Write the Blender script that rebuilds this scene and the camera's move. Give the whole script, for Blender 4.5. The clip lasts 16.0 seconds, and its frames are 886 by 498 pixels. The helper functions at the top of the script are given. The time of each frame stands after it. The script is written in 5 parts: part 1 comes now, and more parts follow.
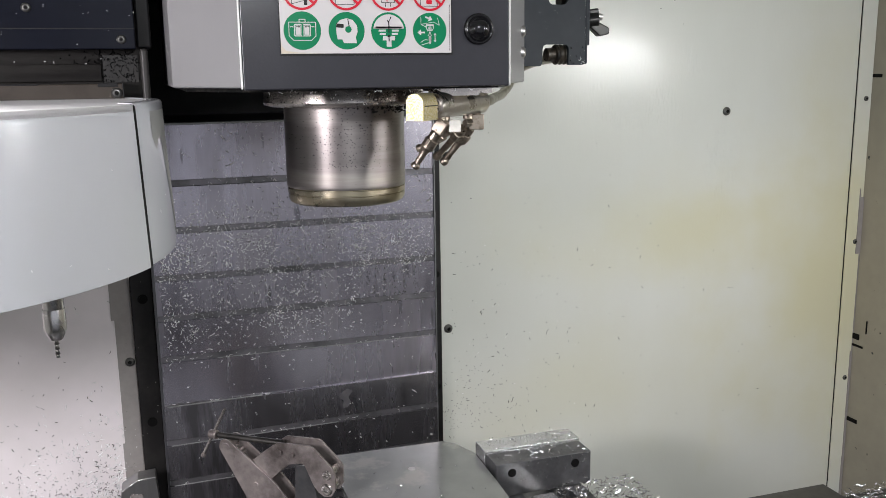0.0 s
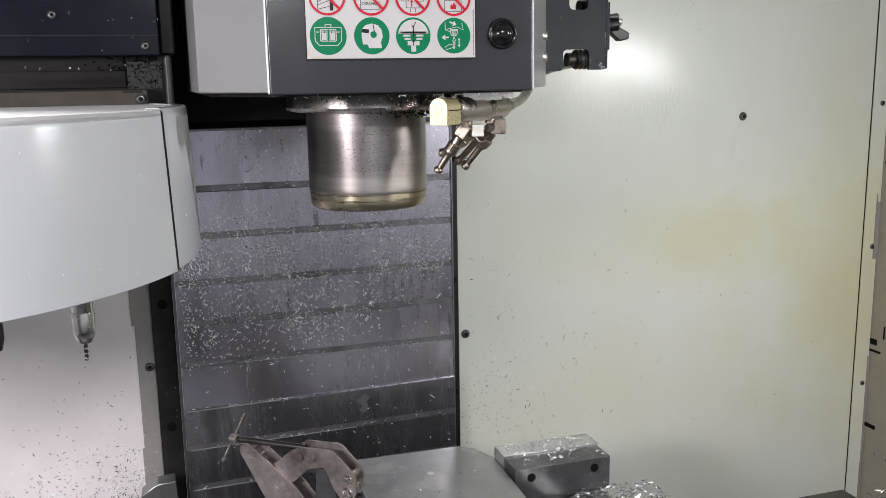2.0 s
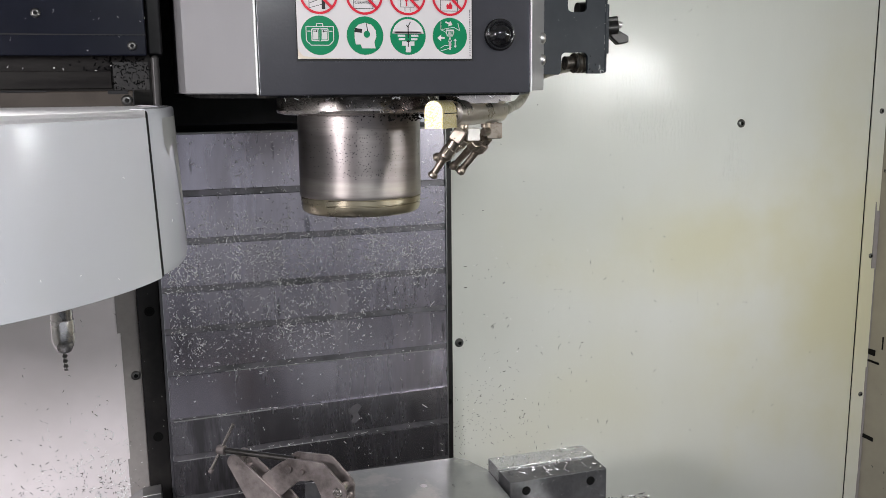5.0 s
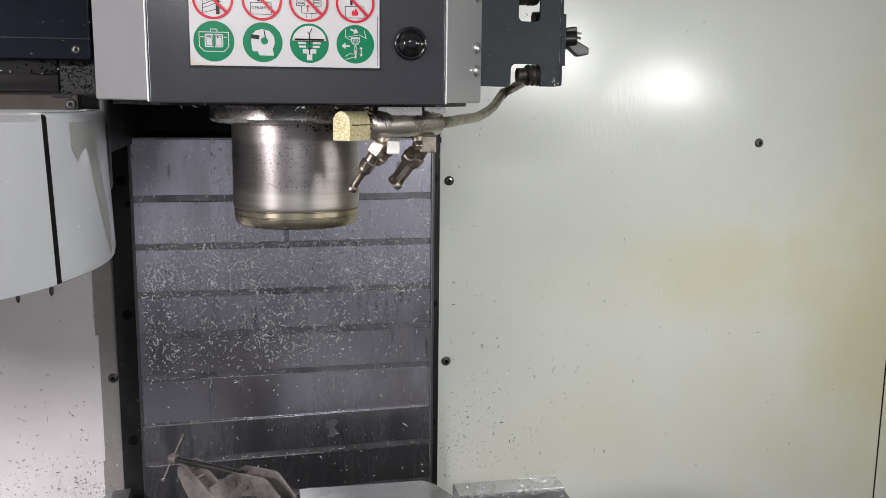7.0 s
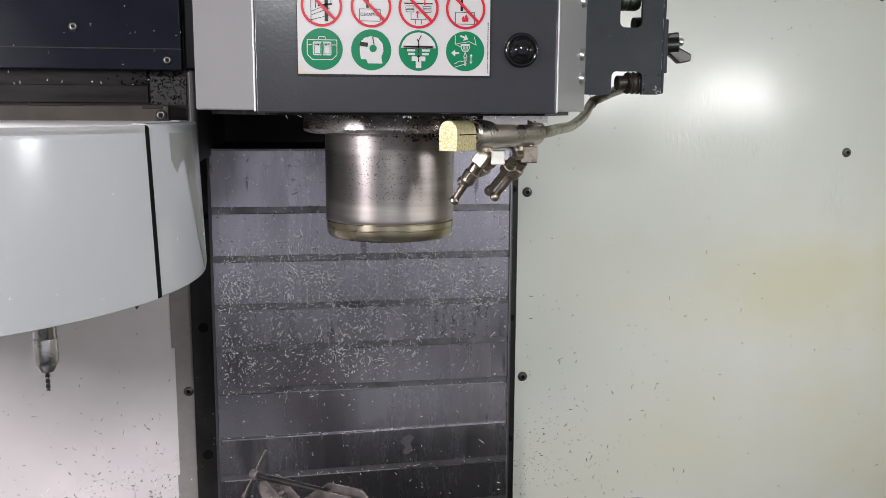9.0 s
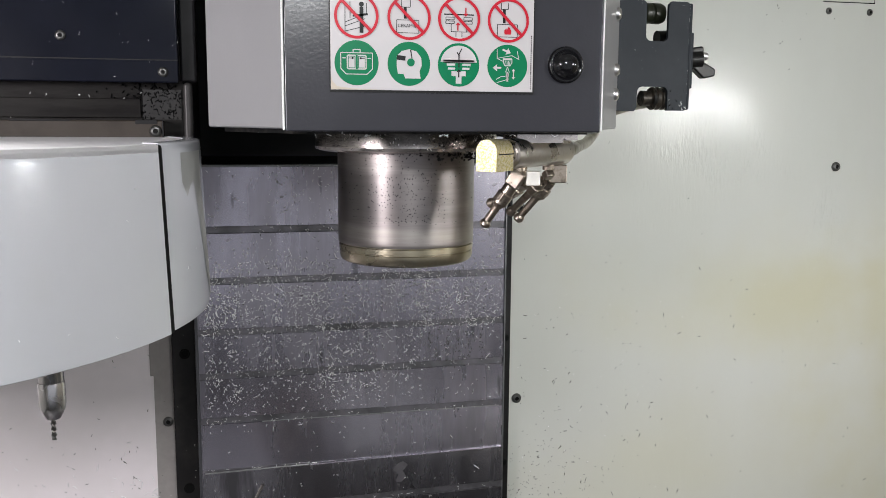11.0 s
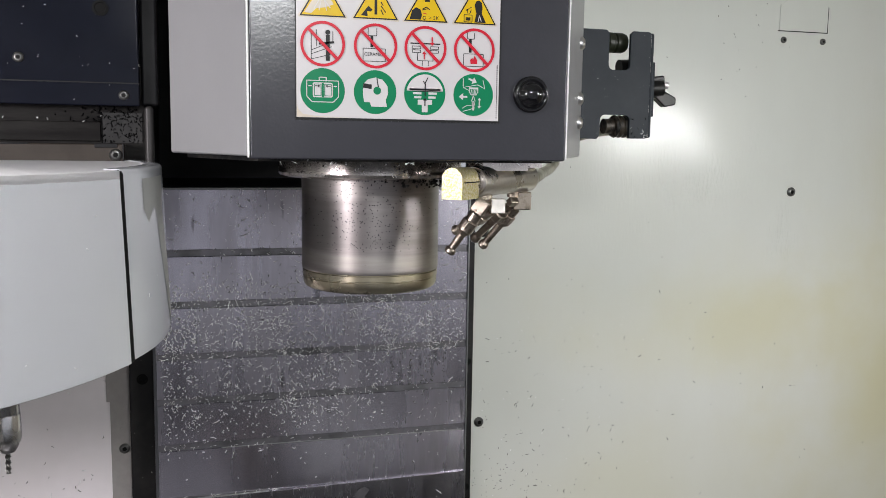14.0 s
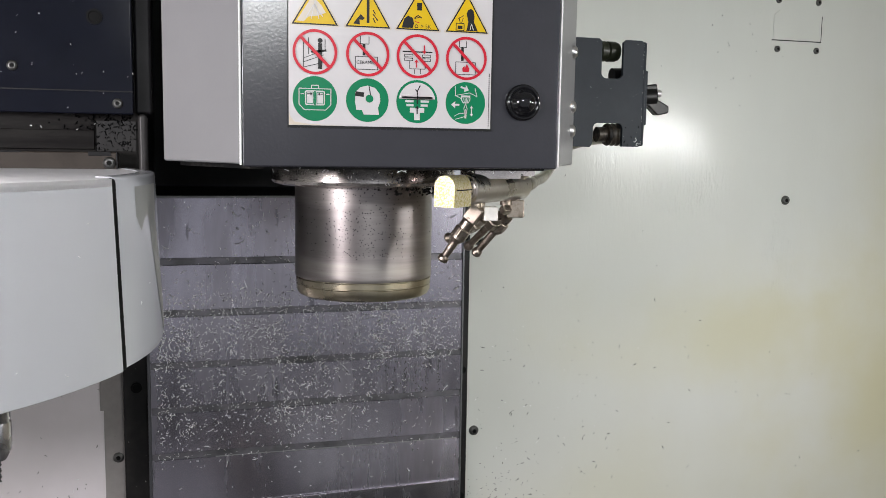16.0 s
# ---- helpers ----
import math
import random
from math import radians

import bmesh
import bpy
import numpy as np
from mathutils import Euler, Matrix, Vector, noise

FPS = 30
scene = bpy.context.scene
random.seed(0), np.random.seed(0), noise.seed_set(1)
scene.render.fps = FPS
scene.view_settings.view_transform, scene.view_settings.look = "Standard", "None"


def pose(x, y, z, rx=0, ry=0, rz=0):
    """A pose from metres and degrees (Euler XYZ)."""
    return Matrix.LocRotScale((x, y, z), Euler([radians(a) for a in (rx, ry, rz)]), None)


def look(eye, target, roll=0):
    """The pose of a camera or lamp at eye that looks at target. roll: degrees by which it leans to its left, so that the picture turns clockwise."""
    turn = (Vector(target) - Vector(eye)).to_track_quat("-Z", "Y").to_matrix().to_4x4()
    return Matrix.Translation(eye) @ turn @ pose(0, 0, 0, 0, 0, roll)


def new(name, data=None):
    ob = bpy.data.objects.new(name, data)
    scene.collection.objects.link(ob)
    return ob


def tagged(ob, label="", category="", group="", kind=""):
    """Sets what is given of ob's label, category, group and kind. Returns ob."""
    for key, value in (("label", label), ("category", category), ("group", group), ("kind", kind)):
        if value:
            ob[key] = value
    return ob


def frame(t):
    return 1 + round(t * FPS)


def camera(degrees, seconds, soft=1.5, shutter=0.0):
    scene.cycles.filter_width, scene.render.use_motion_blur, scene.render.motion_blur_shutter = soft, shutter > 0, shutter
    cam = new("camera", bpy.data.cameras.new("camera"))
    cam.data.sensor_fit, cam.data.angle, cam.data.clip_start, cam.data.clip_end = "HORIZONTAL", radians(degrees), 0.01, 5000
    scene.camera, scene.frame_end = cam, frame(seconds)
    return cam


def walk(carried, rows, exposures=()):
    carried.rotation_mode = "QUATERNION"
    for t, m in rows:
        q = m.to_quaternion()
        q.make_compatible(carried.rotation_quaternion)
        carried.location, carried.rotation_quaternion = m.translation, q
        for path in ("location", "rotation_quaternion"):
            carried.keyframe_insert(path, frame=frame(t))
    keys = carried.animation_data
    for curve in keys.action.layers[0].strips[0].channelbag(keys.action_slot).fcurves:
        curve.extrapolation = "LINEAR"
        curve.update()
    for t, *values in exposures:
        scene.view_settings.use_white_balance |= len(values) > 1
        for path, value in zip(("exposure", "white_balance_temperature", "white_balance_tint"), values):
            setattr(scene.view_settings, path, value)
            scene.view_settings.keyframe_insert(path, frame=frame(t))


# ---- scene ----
cam = camera(52.8, 16.0, soft=0.85)
PATH = [
    (0, (0.023, 0.012, 1.522), (0.624, 1.88, 1.134), -0.8),
    (0.5, (0.019, 0.014, 1.52), (0.61, 1.884, 1.132), -0.9),
    (1, (0.004, 0.02, 1.519), (0.589, 1.894, 1.136), -1.0),
    (1.5, (0.003, 0.019, 1.52), (0.585, 1.894, 1.14), -0.9),
    (2, (0.007, 0.012, 1.519), (0.59, 1.889, 1.148), -1.0),
    (2.5, (0.009, 0.006, 1.521), (0.591, 1.884, 1.154), -0.9),
    (3, (0.009, 0.005, 1.517), (0.595, 1.882, 1.153), -0.9),
    (5.5, (0.019, 0.044, 1.514), (0.619, 1.919, 1.16), -0.6),
    (6, (0.131, 0.013, 1.523), (0.694, 1.9, 1.177), -0.3),
    (6.5, (0.201, 0.005, 1.529), (0.647, 1.926, 1.195), -0.2),
    (7, (0.196, 0.039, 1.515), (0.605, 1.968, 1.181), 0.6),
    (7.5, (0.184, 0.059, 1.518), (0.542, 2.0, 1.194), 0.4),
    (8, (0.184, 0.065, 1.516), (0.516, 2.011, 1.195), 0.4),
    (8.5, (0.191, 0.065, 1.51), (0.507, 2.014, 1.188), 0.5),
    (9, (0.139, 0.081, 1.512), (0.462, 2.03, 1.202), 0.3),
    (9.2, (0.11, 0.085, 1.513), (0.441, 2.033, 1.207), 0.2),
    (11.5, (0.065, 0.164, 1.521), (0.546, 2.084, 1.235), 0.6),
    (12, (0.066, 0.166, 1.523), (0.564, 2.083, 1.245), 0.7),
    (12.5, (0.067, 0.162, 1.525), (0.587, 2.076, 1.261), 0.7),
    (13, (0.063, 0.161, 1.526), (0.594, 2.071, 1.263), 0.9),
    (13.5, (0.06, 0.159, 1.527), (0.603, 2.067, 1.278), 0.8),
    (14, (0.061, 0.156, 1.527), (0.605, 2.064, 1.279), 0.9),
    (14.5, (0.061, 0.161, 1.525), (0.608, 2.069, 1.285), 0.9),
    (15, (0.064, 0.159, 1.528), (0.614, 2.068, 1.295), 0.9),
    (15.5, (0.066, 0.155, 1.526), (0.616, 2.064, 1.296), 0.9),
    (16, (0.065, 0.154, 1.526), (0.615, 2.064, 1.298), 0.9),
]
walk(cam, [(t, look(eye, target, roll)) for t, eye, target, roll in PATH])

# ---- light ----
world = bpy.data.worlds.new("workshop")
scene.world = world
world.use_nodes = True
bg = world.node_tree.nodes["Background"]
bg.inputs["Color"].default_value = (0.88, 0.915, 1.0, 1)
bg.inputs["Strength"].default_value = 0.43


def area_lamp(name, eye, target, w, h, watts, colour, spread=180):
    data = bpy.data.lights.new(name, "AREA")
    data.shape, data.size, data.size_y = "RECTANGLE", w, h
    data.energy, data.color, data.spread = watts, colour, radians(spread)
    ob = new(name, data)
    ob.matrix_world = look(eye, target)
    return ob


# work lights on the two side walls and under the roof, plus two added fills
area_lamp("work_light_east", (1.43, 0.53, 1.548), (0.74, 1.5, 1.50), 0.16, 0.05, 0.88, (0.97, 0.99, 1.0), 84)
# unseen fill added to put the highlight on the drum
area_lamp("drum_fill_light", (1.43, 0.36, 1.60), (-0.07, 0.80, 1.48), 0.10, 0.05, 0.34, (1.0, 1.0, 1.0), 50)
# unseen fill added to brighten the back wall, set where its glare is hidden
area_lamp("wall_fill_light", (1.26, -0.20, 1.68), (0.80, 1.5, 0.84), 0.16, 0.10, 3.5, (1.0, 0.99, 0.98), 104)
area_lamp("work_light_roof_west", (-0.42, 0.72, 2.12), (-0.36, 0.80, 1.0), 0.3, 0.10, 2.8, (1.0, 0.97, 0.98), 55)
area_lamp("work_light_west", (-0.93, 0.22, 1.635), (-0.06, 1.5, 0.75), 0.52, 0.20, 15.5, (1.0, 0.95, 0.99), 125)
area_lamp("work_light_roof", (0.17, -0.12, 1.83), (0.42, 1.3, 1.0), 0.22, 0.10, 4.4, (0.98, 1.0, 1.0))


# ---- materials ----
def material(name, colour, rough=0.5, metal=0.0, vary=0.12, scale=30.0, bump=0.0, bump_scale=400.0, second=None, second_scale=3.0,
             second_sharp=(0.45, 0.65), specks=None, speck_scale=300.0, speck_cut=0.68, stretch=(1, 1, 1), rough_vary=0.1, coat=0.0, spec=0.5, island=0.0, random_piece=0.0):
    """Base colour with fine grain and broad stains, roughness variation and fine relief; object space, in metres."""
    m = bpy.data.materials.new(name)
    m.use_nodes = True
    nt = m.node_tree
    n, link = nt.nodes, nt.links.new
    b = n["Principled BSDF"]
    b.inputs["Metallic"].default_value = metal
    b.inputs["Coat Weight"].default_value = coat
    b.inputs["Specular IOR Level"].default_value = spec
    b.inputs["Coat Roughness"].default_value = 0.08
    geo = n.new("ShaderNodeNewGeometry")
    mp = n.new("ShaderNodeMapping")
    mp.inputs["Scale"].default_value = stretch
    link(geo.outputs["Position"], mp.inputs["Vector"])

    def noise_tex(s, detail=4.0, rgh=0.6):
        t = n.new("ShaderNodeTexNoise")
        t.inputs["Scale"].default_value, t.inputs["Detail"].default_value, t.inputs["Roughness"].default_value = s, detail, rgh
        link(mp.outputs[0], t.inputs["Vector"])
        return t.outputs["Fac"]

    def mix(fac, a, c, blend="MIX"):
        x = n.new("ShaderNodeMix")
        x.data_type, x.blend_type = "RGBA", blend
        for sock, v in ((x.inputs[0], fac), (x.inputs[6], a), (x.inputs[7], c)):
            if isinstance(v, (tuple, list)):
                sock.default_value = (*v[:3], 1)
            elif isinstance(v, (int, float)):
                sock.default_value = v
            else:
                link(v, sock)
        return x.outputs[2]

    def ramp(fac, lo, hi):
        r = n.new("ShaderNodeMapRange")
        r.inputs["From Min"].default_value, r.inputs["From Max"].default_value = lo, hi
        link(fac, r.inputs["Value"])
        return r.outputs[0]

    grain = noise_tex(scale)
    dark = tuple(c * (1 - vary) for c in colour)
    light = tuple(min(1, c * (1 + vary)) for c in colour)
    col = mix(ramp(grain, 0.3, 0.7), dark, light)
    broad = noise_tex(second_scale, 5.0, 0.65)
    if second:
        col = mix(ramp(broad, *second_sharp), col, second)
    if specks:
        v = noise_tex(speck_scale, 2.0, 0.5)
        col = mix(ramp(v, speck_cut, speck_cut + 0.04), col, specks)
    if island or random_piece:
        if random_piece:
            src = n.new("ShaderNodeObjectInfo").outputs["Random"]
        else:
            src = geo.outputs["Random Per Island"]
        k = island or random_piece
        r = n.new("ShaderNodeMapRange")
        r.inputs["To Min"].default_value, r.inputs["To Max"].default_value = 1 - k, 1 + k
        link(src, r.inputs["Value"])
        hsv = n.new("ShaderNodeHueSaturation")
        link(r.outputs[0], hsv.inputs["Value"])
        link(col, hsv.inputs["Color"])
        col = hsv.outputs[0]
    link(col, b.inputs["Base Color"])
    r = n.new("ShaderNodeMapRange")
    r.inputs["To Min"].default_value, r.inputs["To Max"].default_value = max(0.02, rough - rough_vary), min(1, rough + rough_vary)
    r.inputs["From Min"].default_value, r.inputs["From Max"].default_value = 0.3, 0.7
    link(broad, r.inputs["Value"])
    link(r.outputs[0], b.inputs["Roughness"])
    if bump:
        h = noise_tex(bump_scale, 2.0, 0.5)
        bp = n.new("ShaderNodeBump")
        bp.inputs["Strength"].default_value, bp.inputs["Distance"].default_value = bump, 0.001
        link(h, bp.inputs["Height"])
        link(bp.outputs[0], b.inputs["Normal"])
    return m


PANEL = material("panel_paint", (0.735, 0.765, 0.735), 0.215, vary=0.022, scale=16, second=(0.71, 0.71, 0.64), second_scale=1.3,
                 second_sharp=(0.1, 0.9), bump=0.10, bump_scale=240, stretch=(1.0, 1.0, 0.35), rough_vary=0.02)


def stained(m, colour, blobs):
    """Yellow coolant stains with soft, wandering outlines over a painted sheet. blobs: x, z, half-width, half-height, strength."""
    nt = m.node_tree
    n, link = nt.nodes, nt.links.new
    sock = n["Principled BSDF"].inputs["Base Color"]
    col = sock.links[0].from_socket
    geo = n.new("ShaderNodeNewGeometry")
    wander = n.new("ShaderNodeTexNoise")
    wander.inputs["Scale"].default_value, wander.inputs["Detail"].default_value = 4.0, 6.0
    link(geo.outputs["Position"], wander.inputs["Vector"])
    for x, z, w, h, k in blobs:
        mp = n.new("ShaderNodeMapping")
        mp.vector_type = "TEXTURE"
        mp.inputs["Location"].default_value, mp.inputs["Scale"].default_value = (x, 1.532, z), (w, 1.0, h)
        link(geo.outputs["Position"], mp.inputs["Vector"])
        d = n.new("ShaderNodeVectorMath")
        d.operation = "LENGTH"
        link(mp.outputs[0], d.inputs[0])
        a = n.new("ShaderNodeMath")
        a.operation = "MULTIPLY_ADD"
        link(wander.outputs["Fac"], a.inputs[0])
        a.inputs[1].default_value = 1.6
        link(d.outputs["Value"], a.inputs[2])
        r = n.new("ShaderNodeMapRange")
        r.interpolation_type = "SMOOTHSTEP"
        for key, v in (("From Min", 0.75), ("From Max", 1.75), ("To Min", k), ("To Max", 0.0)):
            r.inputs[key].default_value = v
        link(a.outputs[0], r.inputs["Value"])
        x2 = n.new("ShaderNodeMix")
        x2.data_type = "RGBA"
        link(r.outputs[0], x2.inputs[0])
        link(col, x2.inputs[6])
        x2.inputs[7].default_value = (*colour, 1)
        col = x2.outputs[2]
    link(col, sock)


def wet_streaks(m, x, z, w, h, strength):
    """Fine vertical runs of coolant within a soft patch: relief only."""
    nt = m.node_tree
    n, link = nt.nodes, nt.links.new
    b = n["Principled BSDF"]
    geo = n.new("ShaderNodeNewGeometry")
    runs = n.new("ShaderNodeMapping")
    runs.inputs["Scale"].default_value = (230.0, 1.0, 48.0)
    link(geo.outputs["Position"], runs.inputs["Vector"])
    t = n.new("ShaderNodeTexNoise")
    t.inputs["Scale"].default_value, t.inputs["Detail"].default_value = 1.0, 3.0
    link(runs.outputs[0], t.inputs["Vector"])
    mp = n.new("ShaderNodeMapping")
    mp.vector_type = "TEXTURE"
    mp.inputs["Location"].default_value, mp.inputs["Scale"].default_value = (x, 1.532, z), (w, 1.0, h)
    link(geo.outputs["Position"], mp.inputs["Vector"])
    d = n.new("ShaderNodeVectorMath")
    d.operation = "LENGTH"
    link(mp.outputs[0], d.inputs[0])
    r = n.new("ShaderNodeMapRange")
    r.interpolation_type = "SMOOTHSTEP"
    for key, v in (("From Min", 0.75), ("From Max", 1.6), ("To Min", strength), ("To Max", 0.0)):
        r.inputs[key].default_value = v
    edge = n.new("ShaderNodeTexNoise")
    edge.inputs["Scale"].default_value, edge.inputs["Detail"].default_value = 22.0, 4.0
    link(geo.outputs["Position"], edge.inputs["Vector"])
    a = n.new("ShaderNodeMath")
    a.operation = "MULTIPLY_ADD"
    link(edge.outputs["Fac"], a.inputs[0])
    a.inputs[1].default_value = 1.5
    link(d.outputs["Value"], a.inputs[2])
    link(a.outputs[0], r.inputs["Value"])
    bp = n.new("ShaderNodeBump")
    bp.inputs["Distance"].default_value = 0.006
    link(r.outputs[0], bp.inputs["Strength"])
    link(t.outputs["Fac"], bp.inputs["Height"])
    link(b.inputs["Normal"].links[0].from_socket, bp.inputs["Normal"])
    link(bp.outputs[0], b.inputs["Normal"])


wet_streaks(PANEL, 0.88, 1.452, 0.17, 0.075, 0.32)
wet_streaks(PANEL, 0.90, 1.46, 0.36, 0.17, 0.15)
wet_streaks(PANEL, 1.10, 1.34, 0.06, 0.14, 0.5)
stained(PANEL, (0.66, 0.635, 0.42), ((1.05, 1.20, 0.54, 0.17, 0.62), (1.40, 1.05, 0.42, 0.6, 0.85), (0.85, 0.90, 0.5, 0.24, 0.36), (1.12, 1.24, 0.22, 0.08, 0.4)))
PANEL_W = material("panel_paint_dull", (0.84, 0.785, 0.805), 0.45, vary=0.03, scale=20, second=(0.74, 0.70, 0.70), second_scale=2.2, bump=0.06, bump_scale=260)
# for unseen surfaces, kept dark so the lower slats reflect little light
PAN = material("dark_pan", (0.035, 0.035, 0.034), 0.4, vary=0.3, scale=20, second=(0.07, 0.07, 0.07), second_scale=6)
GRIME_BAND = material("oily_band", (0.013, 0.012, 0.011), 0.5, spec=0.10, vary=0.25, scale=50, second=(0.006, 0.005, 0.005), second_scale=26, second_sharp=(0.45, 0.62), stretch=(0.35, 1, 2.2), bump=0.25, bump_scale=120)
PLAIN = material("enclosure_paint", (0.62, 0.62, 0.58), 0.5, vary=0.04)
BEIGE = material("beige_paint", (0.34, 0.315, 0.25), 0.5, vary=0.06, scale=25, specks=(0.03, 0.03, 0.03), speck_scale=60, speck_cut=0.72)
# grimy beige, with the shadow over the beam darkened into it as well
BEIGE_DIRTY_SHADED = material("grimy_shaded_beige", (0.048, 0.040, 0.033), 0.55, spec=0.2, vary=0.1, scale=25, second=(0.030, 0.025, 0.021), second_scale=14, second_sharp=(0.5, 0.7))
POST = material("grimy_post_steel", (0.045, 0.043, 0.042), 0.45, 0.2, spec=0.3, vary=0.3, scale=60, second=(0.03, 0.03, 0.03), second_scale=30, second_sharp=(0.5, 0.6))
SEALANT = material("grey_sealant", (0.29, 0.27, 0.26), 0.6, vary=0.08, scale=60)
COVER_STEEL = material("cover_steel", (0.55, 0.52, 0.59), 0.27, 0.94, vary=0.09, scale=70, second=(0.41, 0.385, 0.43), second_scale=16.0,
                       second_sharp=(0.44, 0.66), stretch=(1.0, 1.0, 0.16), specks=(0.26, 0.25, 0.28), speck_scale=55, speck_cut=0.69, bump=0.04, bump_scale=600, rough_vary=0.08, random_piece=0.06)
# same cover steel, with the lower slats' darker reflection put into the colour
COVER_SHADED = material("shaded_cover_steel", (0.36, 0.345, 0.375), 0.28, 0.94, vary=0.10, scale=60, second=(0.18, 0.172, 0.185), second_scale=34.0, second_sharp=(0.48, 0.62), stretch=(1.0, 1.0, 0.14), bump=0.04, bump_scale=600, rough_vary=0.08, random_piece=0.08)
# darker strip colour for the shade band along each slat's foot
SHADE_LIP = material("shade_lip_steel", (0.24, 0.23, 0.25), 0.42, 0.8, vary=0.12, scale=60, second=(0.12, 0.12, 0.125), second_scale=14)
COVER_DARK = material("dull_strip_steel", (0.10, 0.10, 0.11), 0.4, 0.5, vary=0.15, scale=30, stretch=(1, 1, 0.15))
LEDGE = material("ledge_strip_steel", (0.38, 0.38, 0.38), 0.35, 0.6, vary=0.2, scale=80)
RAIL_STEEL = material("rail_steel", (0.30, 0.30, 0.30), 0.35, 0.8, vary=0.15, scale=40, stretch=(1, 1, 0.1))
BLACK = material("plain_black", (0.008, 0.008, 0.009), 0.5, spec=0.25, vary=0.3, scale=40)
STRIP = material("dark_strip", (0.013, 0.012, 0.012), 0.45, spec=0.3, vary=0.25, scale=30, second=(0.032, 0.030, 0.028), second_scale=12, second_sharp=(0.5, 0.75), specks=(0.25, 0.24, 0.22), speck_scale=150, speck_cut=0.74)
NAVY = material("navy_paint", (0.005, 0.006, 0.0115), 0.22, spec=0.16, vary=0.12, scale=25, specks=(0.2, 0.2, 0.22), speck_scale=110, speck_cut=0.76)
UNDERSIDE_DARK = material("mottled_dark", (0.020, 0.018, 0.016), 0.45, spec=0.2, vary=0.5, scale=120, second=(0.003, 0.003, 0.003), second_scale=60, second_sharp=(0.47, 0.53), specks=(0.3, 0.3, 0.3), speck_scale=220, speck_cut=0.73, bump=0.4, bump_scale=120)
HEAD_DARK = material("textured_grey_paint", (0.027, 0.027, 0.033), 0.23, vary=0.05, scale=40, bump=0.09, bump_scale=380, rough_vary=0.04)
HEAD_LIGHT = material("light_grey_paint", (0.255, 0.253, 0.257), 0.33, vary=0.02, scale=20, bump=0.05, bump_scale=420, rough_vary=0.05)
EDGE_WHITE = material("white_edge", (0.8, 0.8, 0.78), 0.3, vary=0.05)
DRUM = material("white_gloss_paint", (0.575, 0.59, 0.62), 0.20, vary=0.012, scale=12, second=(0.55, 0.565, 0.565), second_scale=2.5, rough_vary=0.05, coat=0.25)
# drum white made lighter and matt: light from above put into the colour
DRUM_TOP_LIT = material("lit_top_white", (0.74, 0.73, 0.74), 0.75, vary=0.02, scale=12, spec=0.05)
SEAM = material("black_seal", (0.006, 0.006, 0.006), 0.6, spec=0.1)
STEEL = material("turned_steel", (0.265, 0.24, 0.235), 0.39, 1.0, vary=0.10, scale=8, stretch=(1, 1, 14), second=(0.42, 0.385, 0.36), second_scale=2.0, specks=(0.02, 0.018, 0.016), speck_scale=260, speck_cut=0.735, rough_vary=0.07, bump=0.03, bump_scale=900)
STEEL_DIRTY = material("oily_steel", (0.60, 0.55, 0.52), 0.27, 1.0, vary=0.2, scale=60, second=(0.07, 0.06, 0.05), second_scale=18, second_sharp=(0.50, 0.62), specks=(0.015, 0.012, 0.01), speck_scale=330, speck_cut=0.62, bump=0.35, bump_scale=180)
STEEL_FLANGE = material("oily_flange_steel", (0.80, 0.74, 0.70), 0.22, 1.0, vary=0.12, scale=40, second=(0.30, 0.25, 0.22), second_scale=16, second_sharp=(0.58, 0.74), specks=(0.02, 0.016, 0.014), speck_scale=300, speck_cut=0.68, bump=0.12, bump_scale=250)
STEEL_OIL = material("oil_stained_steel", (0.46, 0.41, 0.31), 0.30, 1.0, vary=0.15, scale=50, second=(0.35, 0.31, 0.22), second_scale=15)
for m, k in ((STEEL, 0.35), (STEEL_OIL, 0.5), (STEEL_FLANGE, 0.4)):  # turned round its axis: highlights run along it
    b = m.node_tree.nodes["Principled BSDF"]
    b.inputs["Anisotropic"].default_value, b.inputs["Anisotropic Rotation"].default_value = k, 0.25
    tg = m.node_tree.nodes.new("ShaderNodeTangent")
    tg.direction_type, tg.axis = "RADIAL", "Z"
    m.node_tree.links.new(tg.outputs[0], b.inputs["Tangent"])
STEEL_CLEAN = material("ground_steel", (0.72, 0.70, 0.70), 0.30, 1.0, vary=0.08, scale=60)
STEEL_DARK = material("dark_steel", (0.12, 0.115, 0.11), 0.35, 0.9, vary=0.2, scale=60)
SCREW = material("zinc_screw", (0.15, 0.15, 0.145), 0.35, 1.0, vary=0.2, scale=200)
GOLD = material("yellow_zinc", (0.60, 0.50, 0.15), 0.36, 0.65, vary=0.2, scale=420, bump=0.12, bump_scale=1300, second=(0.86, 0.79, 0.62), second_scale=600, second_sharp=(0.42, 0.58))
NICKEL = material("nickel_fitting", (0.42, 0.36, 0.30), 0.34, 1.0, vary=0.2, scale=120, second=(0.16, 0.13, 0.10), second_scale=60, second_sharp=(0.5, 0.65), bump=0.2, bump_scale=500)
MANIFOLD = material("nickel_tube", (0.66, 0.63, 0.60), 0.30, 1.0, vary=0.08, scale=60, second=(0.42, 0.38, 0.33), second_scale=30, second_sharp=(0.55, 0.75))
BRIGHT_CUBE = material("bright_fitting", (0.88, 0.84, 0.78), 0.35, 0.4, vary=0.08, scale=200)
TUBE = material("stained_tube", (0.30, 0.28, 0.20), 0.35, 0.9, vary=0.2, scale=90, second=(0.18, 0.16, 0.11), second_scale=40)
